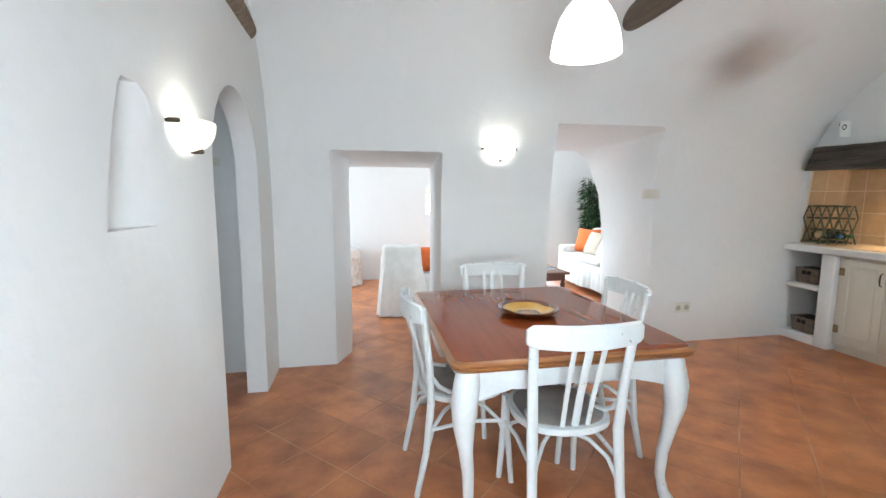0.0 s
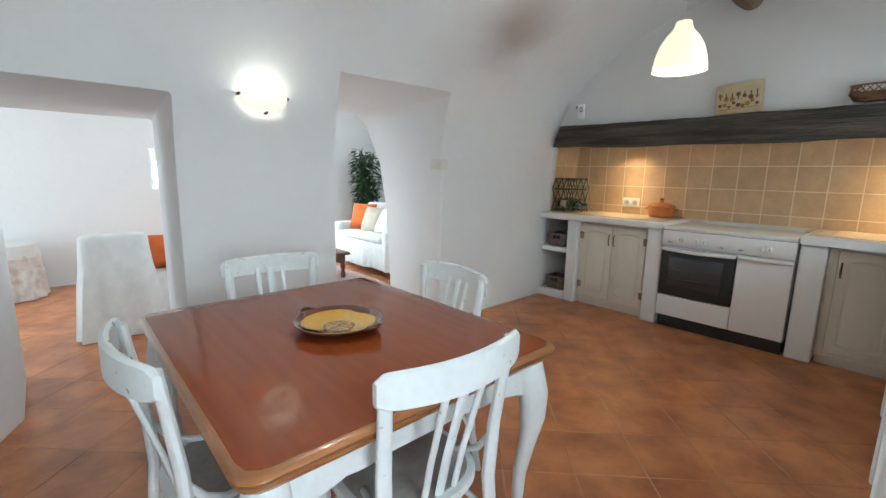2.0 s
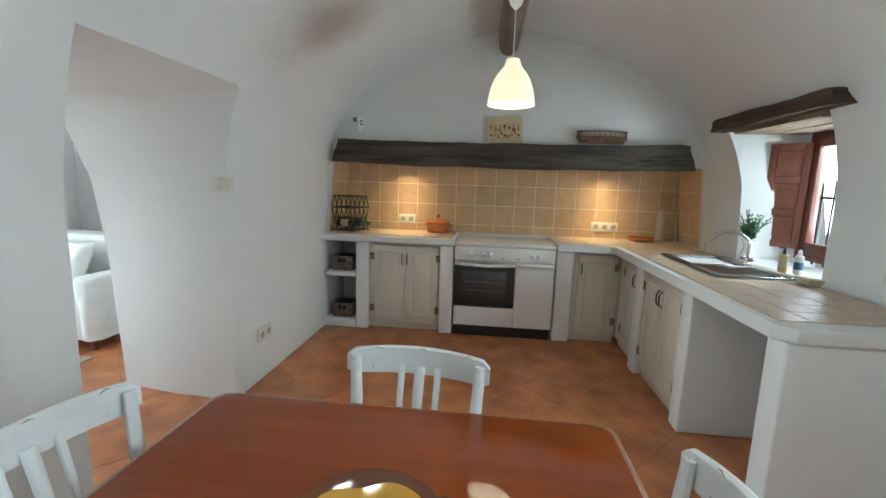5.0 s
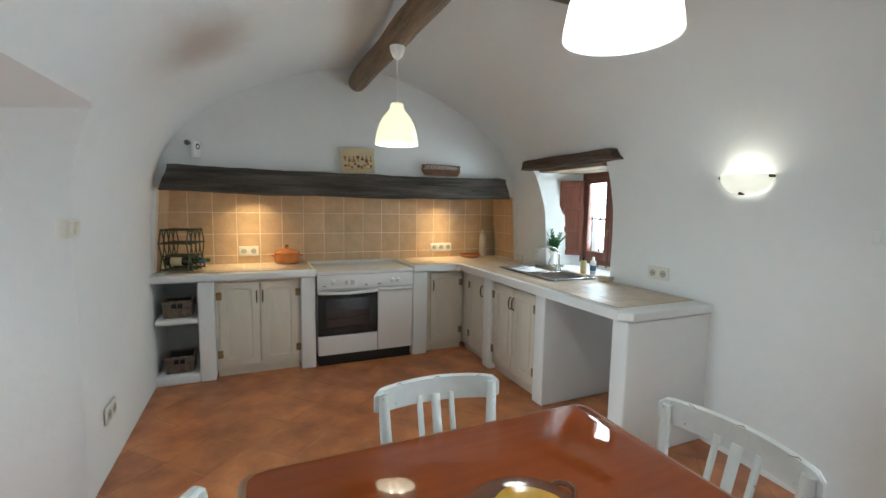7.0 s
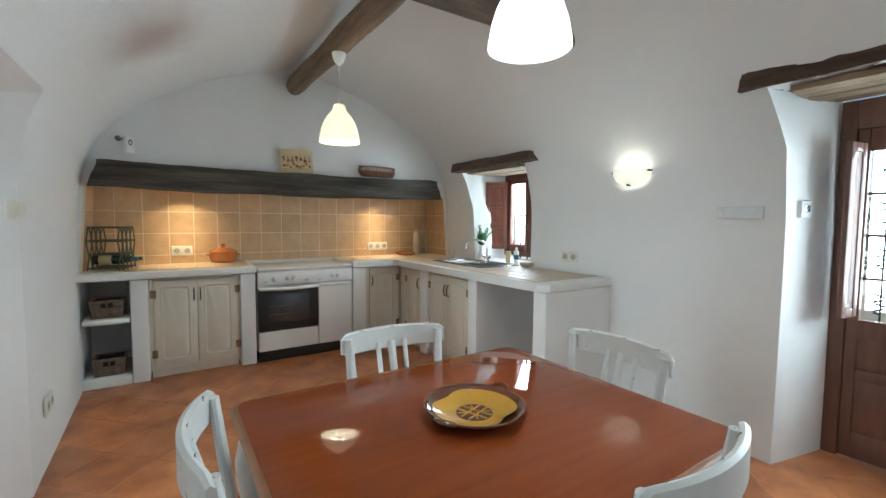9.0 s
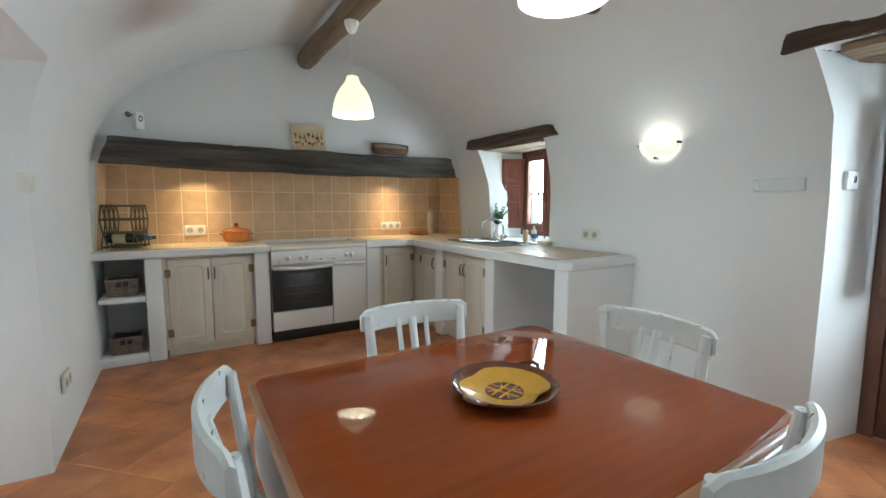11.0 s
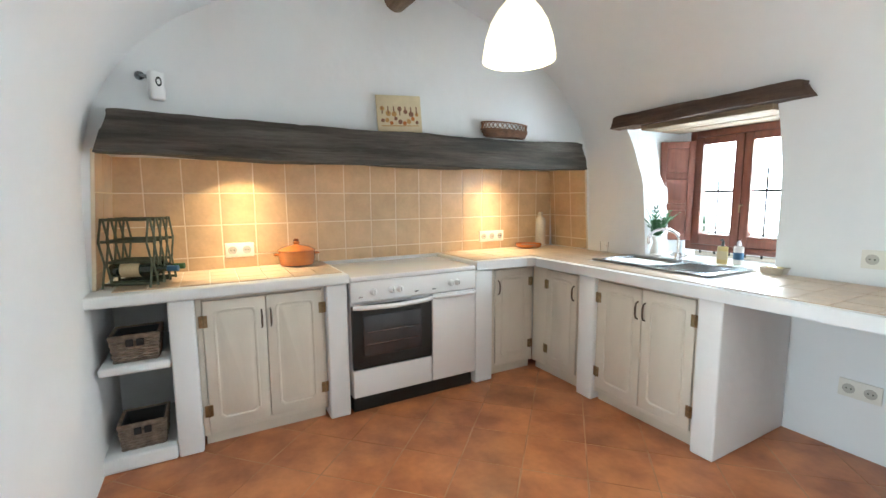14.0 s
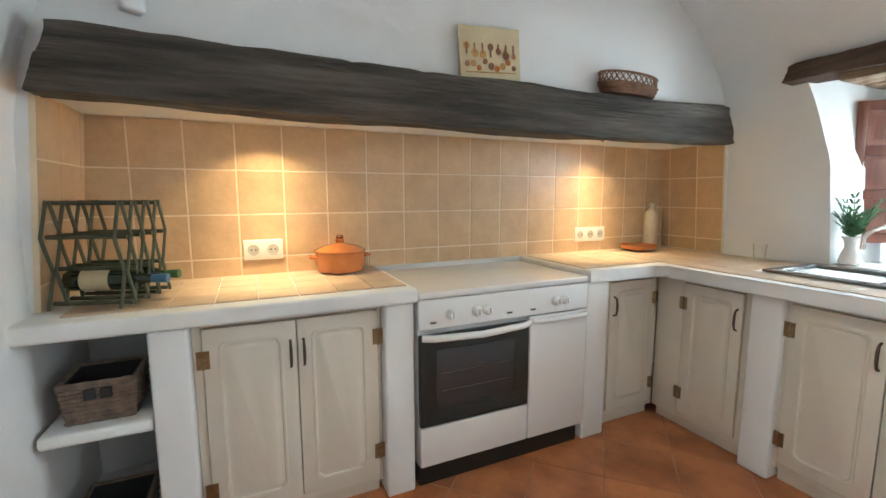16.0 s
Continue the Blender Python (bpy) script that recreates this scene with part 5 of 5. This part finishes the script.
# ---- living room ----
def cushion(m, s, t, material, label):
    bm = bmesh.new()
    n = 12
    top, bot = [], []
    for j in range(n + 1):
        for i in range(n + 1):
            u, v = -1 + 2 * i / n, -1 + 2 * j / n
            h = t * (max(0, (1 - u ** 4) * (1 - v ** 4))) ** .6
            k = 1 - .06 * (1 - abs(u * v))
            top.append(bm.verts.new((u * s * k, v * s * k, h)))
            bot.append(bm.verts.new((u * s * k, v * s * k, -h)))
    for j in range(n):
        for i in range(n):
            q = (j * (n + 1) + i, j * (n + 1) + i + 1, (j + 1) * (n + 1) + i + 1, (j + 1) * (n + 1) + i)
            bm.faces.new([top[k] for k in q])
            bm.faces.new([bot[k] for k in q[::-1]])
    bmesh.ops.remove_doubles(bm, verts=bm.verts, dist=1e-5)
    o = part("cushion", bm, material, smooth=70)
    o.matrix_basis = m
    return tagged(o, label, "cushion")


def draped(x0, x1, y0, y1, z0, z1, seed, flare=.03, folds=.012):
    """A block under a loose throw: rounded top and folds that deepen towards the hem."""
    r = .06
    corners = []
    for cx, cy, a0 in ((x1 - r, y1 - r, 0), (x0 + r, y1 - r, 90), (x0 + r, y0 + r, 180), (x1 - r, y0 + r, 270)):
        for k in range(5):
            a = radians(a0 + 22.5 * k)
            corners.append((cx + r * math.cos(a), cy + r * math.sin(a)))
    pts = []
    for (ax, ay), (bx, by) in zip(corners, corners[1:] + corners[:1]):
        L = math.hypot(bx - ax, by - ay)
        for k in range(max(1, int(L / .03))):
            t = k / max(1, int(L / .03))
            pts.append((ax + (bx - ax) * t, ay + (by - ay) * t))
    cx, cy = (x0 + x1) / 2, (y0 + y1) / 2
    rings = []
    for q, z in ((-.05, z1), (-.02, z1 - .006), (-.004, z1 - .025), (0, z1 - .06), (.2, z1 * .7 + z0 * .3), (.5, (z0 + z1) / 2), (.8, z0 * .8 + z1 * .2), (1, z0)):
        ring = []
        for i, (x, y) in enumerate(pts):
            d = Vector((x - cx, y - cy, 0)).normalized()
            f = q * flare + max(q, 0) * folds * (math.sin(i * 1.45 + seed + math.sin(i * .31)) + 0.7 * math.sin(i * .47 + seed * 2)) + (q if q < 0 else 0)
            ring.append((x + d.x * f, y + d.y * f, z + (.01 * math.sin(i * .21 + seed) if q == 1 else 0)))
        rings.append(ring)
    return loft(rings)


def sofa():
    s = empty("sofa", pose(0, 0, FZ))
    part("seat", draped(3.08, 3.85, 4.86, 6.12, .10, .43, 1.0, .02), CLOTH, s)
    part("seat_cushion", box(3.07, 3.72, 4.98, 6.00, .425, .50, .03, 4), CLOTH, s)
    part("backrest", draped(3.62, 3.90, 4.84, 6.14, .10, .86, 2.0, .01), CLOTH, s)
    part("armrest", draped(3.08, 3.80, 4.80, 4.98, .10, .60, 3.0, .01), CLOTH, s)
    part("armrest", draped(3.08, 3.80, 6.00, 6.18, .10, .60, 4.0, .01), CLOTH, s)
    for x in (3.14, 3.90):
        for y in (4.88, 6.10):
            part("foot", lathe([(0, 0), (.02, 0), (.025, .10), (0, .10)], 12), DOORWOOD, s, at=pose(x, y, 0))
    tagged(s, "white slip-covered sofa with scatter cushions", "sofa")


sofa()
cushion(pose(3.42, 5.90, 0.652, 68, 0, -62), .19, .075, ORANGE, "orange cotton cushion leaning on the sofa")
cushion(pose(3.40, 5.62, 0.632, 66, 0, -80), .18, .07, BEIGE, "beige cotton cushion leaning on the sofa")
cushion(pose(3.40, 5.30, 0.632, 64, 0, -95), .18, .07, CLOTH, "white cotton cushion leaning on the sofa")


def armchair():
    a = empty("draped_armchair", pose(0, 0, FZ))
    part("backrest", draped(.27, .70, 4.62, 4.80, .02, .80, 5.0, .055, .024), CLOTH, a, "white throw hanging over the chair back")
    part("seat", draped(.34, .98, 4.74, 5.28, .12, .46, 6.0, .03, .014), CLOTH, a)
    part("armrest", draped(.86, 1.02, 4.72, 5.26, .12, .62, 7.0, .02), CLOTH, a)
    part("armrest", draped(.27, .40, 4.76, 5.26, .12, .62, 7.5, .02), CLOTH, a)
    for x in (.34, .96):
        part("foot", lathe([(0, 0), (.02, 0), (.026, .13), (0, .13)], 12), DOORWOOD, a, at=pose(x, 5.2, 0))
        part("foot", lathe([(0, 0), (.02, 0), (.026, .13), (0, .13)], 12), DOORWOOD, a, at=pose(x, 4.72, 0))
    tagged(a, "armchair under a long white throw", "armchair")


armchair()
cushion(pose(.80, 4.90, 0.572, 70, 0, 196), .17, .07, ORANGE, "orange cushion on the draped armchair")


def side_table():
    t = empty("skirted_side_table", pose(-0.22, 6.52, FZ))
    rings = []
    for r, z, f in ((.001, .545, 0), (.2, .545, 0), (.225, .54, 0), (.232, .51, .2), (.24, .35, .6), (.25, .15, .9), (.262, .01, 1)):
        rings.append([((r + .016 * f * math.sin(a * 11)) * math.cos(a), (r + .016 * f * math.sin(a * 11)) * math.sin(a), z) for a in [math.tau * i / 72 for i in range(72)]])
    part("tablecloth", loft(rings), SKIRT, t, "pale patterned floor-length cloth")
    part("top_cloth", lathe([(0, .552), (.20, .552), (.236, .545), (.242, .42), (.236, .42), (.23, .535), (0, .548)], 40), CLOTH, t)
    tagged(t, "small round side table under a floor-length cloth", "table")


side_table()


def coffee_table():
    x0, x1, y0, y1, h = 2.05, 2.80, 5.20, 6.00, .32
    t = empty("coffee_table", pose(0, 0, FZ + .012))
    part("tabletop", box(x0, x1, y0, y1, h - .035, h, .010, 3), DOORWOOD, t)
    bm = box(x0 + .05, x1 - .05, y0 + .05, y0 + .07, h - .12, h - .036, .003)
    box(x0 + .05, x1 - .05, y1 - .07, y1 - .05, h - .12, h - .036, .003, 2, bm)
    box(x0 + .05, x0 + .07, y0 + .07, y1 - .07, h - .12, h - .036, .003, 2, bm)
    box(x1 - .07, x1 - .05, y0 + .07, y1 - .07, h - .12, h - .036, .003, 2, bm)
    part("apron", bm, DOORWOOD, t)
    prof = [(0, 0), (.022, 0), (.032, .03), (.024, .07), (.018, .09), (.030, .12), (.034, .15), (.022, .18), (.03, .2), (.03, h - .036), (0, h - .036)]
    for x in (x0 + .07, x1 - .07):
        for y in (y0 + .07, y1 - .07):
            part("leg", lathe(prof, 20), DOORWOOD, t, "turned wooden leg", at=pose(x, y, 0))
    tagged(t, "dark wooden coffee table with turned legs", "table")
    b = empty("magazine", pose(2.55, 5.55, FZ + h + .012, 0, 0, 25))
    part("pages", box(-.10, .10, -.14, .14, 0, .012, .002), CLOTH, b)
    part("cover", box(-.101, .101, -.141, .141, .012, .0135, .0005, 1), LABELBLUE, b)
    tagged(b, "magazine lying on the coffee table", "magazine")


coffee_table()
bm = prism([(1.6, 4.75), (3.0, 4.75), (3.0, 6.2), (1.6, 6.2)], FZ, FZ + 0.012, .003)
rug = part("rug", bm, RUGMAT)
tagged(rug, "pale red-patterned rug under the coffee table", "rug")


def bamboo():
    p = empty("bamboo_plant", pose(3.86, 6.50, FZ))
    part("pot", lathe([(0, 0), (.13, 0), (.17, .28), (.18, .30), (.16, .30), (.15, .27), (0, .26)], 32), WICKER, p, "woven plant pot")
    rnd = random.Random(3)
    for c in range(6):
        a = c * 1.05
        top = Vector((.10 * math.cos(a) + rnd.uniform(-.05, .05), .10 * math.sin(a) + rnd.uniform(-.05, .05), rnd.uniform(1.45, 1.75)))
        foot = Vector((.05 * math.cos(a), .05 * math.sin(a), .25))
        part("cane", tube([foot, foot.lerp(top, .5) + Vector((.01, .01, 0)), top], [.009, .008, .004], 7), CANE, p)
        bm = bmesh.new()
        for k in range(260):
            s = rnd.uniform(.22, 1.0)
            o = foot.lerp(top, s)
            b = rnd.uniform(0, math.tau)
            d = Vector((math.cos(b), math.sin(b), rnd.uniform(-.5, .35))).normalized()
            ln = rnd.uniform(.07, .14)
            st = o + d * rnd.uniform(.02, .10)
            side = d.cross(Vector((0, 0, 1))).normalized() * ln * .15
            droop = Vector((0, 0, -ln * .25))
            v = [bm.verts.new(q) for q in (st, st + d * ln * .4 + side, st + d * ln + droop, st + d * ln * .4 - side)]
            bm.faces.new(v)
        tagged(part("foliage", bm, LEAF, p), kind="stuff")
    tagged(p, "tall artificial bamboo plant in the living room corner", "plant")


bamboo()
w = empty("window_2", pose(0, 6.98, 0))
bm = box(1.07, 1.11, -.03, .03, 1.03, 1.50, .004)
box(1.56, 1.60, -.03, .03, 1.03, 1.50, .004, 2, bm)
box(1.11, 1.56, -.03, .03, 1.03, 1.065, .004, 2, bm)
box(1.11, 1.56, -.03, .03, 1.465, 1.50, .004, 2, bm)
box(1.32, 1.35, -.03, .03, 1.065, 1.465, .004, 2, bm)
part("window_frame", bm, WHITEPAINT, w)
g = part("pane", box(1.11, 1.56, -.002, .002, 1.06, 1.47, 0), GLASS, w)
g.visible_shadow = False
structure(w, "small white-framed window of the living room", "window")

# ---- garden seen through the panes ----
def shrub(m, seed, r, h, label):
    rnd = random.Random(seed)
    b = empty("garden_shrub", m)
    part("trunk", tube([(0, 0, 0), (.03, .02, h * .4), (0, .05, h * .7)], [.05, .04, .015], 8), CANE, b)
    bm = bmesh.new()
    for k in range(1400):
        d = Vector((rnd.gauss(0, 1), rnd.gauss(0, 1), rnd.gauss(0, 1))).normalized() * rnd.uniform(.45, 1) ** .5
        o = Vector((d.x * r, d.y * r, h * .62 + d.z * h * .42)) * (1 + .2 * noise.noise(d * 3))
        a = Vector((rnd.gauss(0, 1), rnd.gauss(0, 1), rnd.gauss(0, 1))).normalized()
        c = a.orthogonal().normalized()
        s = .05
        bm.faces.new([bm.verts.new(q) for q in (o - a * s, o + c * s * .5, o + a * s, o - c * s * .5)])
    tagged(part("crown", bm, HEDGE, b), kind="stuff")
    tagged(b, label, "shrub", "garden shrubs")


for i, (x, y) in enumerate(((2.2, -5.2), (4.3, -6.0), (6.4, -5.0), (0.0, -6.5), (8.0, -7.5))):
    shrub(pose(x, y, -.15), i, .9, 2.0 + .3 * (i % 3), "leafy green shrub in the sunny garden")
structure(part("wall_garden", box(-8, 14, -9.4, -9.0, -.15, 1.6, .03), PLASTER), "whitewashed garden wall in the sun", "wall")

# ---- floor tiles, laid at forty-five degrees ----
PITCH = 0.3185
U0, V0 = 3.572, -0.51
R2 = math.sqrt(0.5)
tile_bm = box(-PITCH / 2 + .003, PITCH / 2 - .003, -PITCH / 2 + .003, PITCH / 2 - .003, -.008, 0, .0014, 1)
tile_me = None
rest = bmesh.new()
spots = []
for i in range(-26, 27):
    for j in range(-26, 27):
        u, v = U0 + (i + .5) * PITCH, V0 + (j + .5) * PITCH
        x, y = (u - v) * R2, (u + v) * R2
        main = -0.85 < x < 4.4 and -0.7 < y < 3.5
        back = (-1.9 < x < 4.9 and 3.5 <= y < 6.95) or (-2.2 < x <= -.85 and .8 < y < 3.5)
        if main or back:
            spots.append((not main, x, y))
spots.sort()
for k, (far, x, y) in enumerate(spots):
    m = pose(x, y, FZ + 0.0008 * math.sin(k * 7.3), .08 * math.sin(k * 3.1), .08 * math.sin(k * 5.7), 45)
    if k < 290:
        if tile_me is None:
            o = part("tile", tile_bm.copy(), TERRA, floor)
            tile_me = o.data
        else:
            o = new("tile", tile_me)
            o.parent = floor
        o.matrix_basis = m
    else:
        merge(rest, moved(tile_bm.copy(), m))
tagged(part("far_tiles", rest, TERRA, floor), kind="stuff")
tile_bm.free()
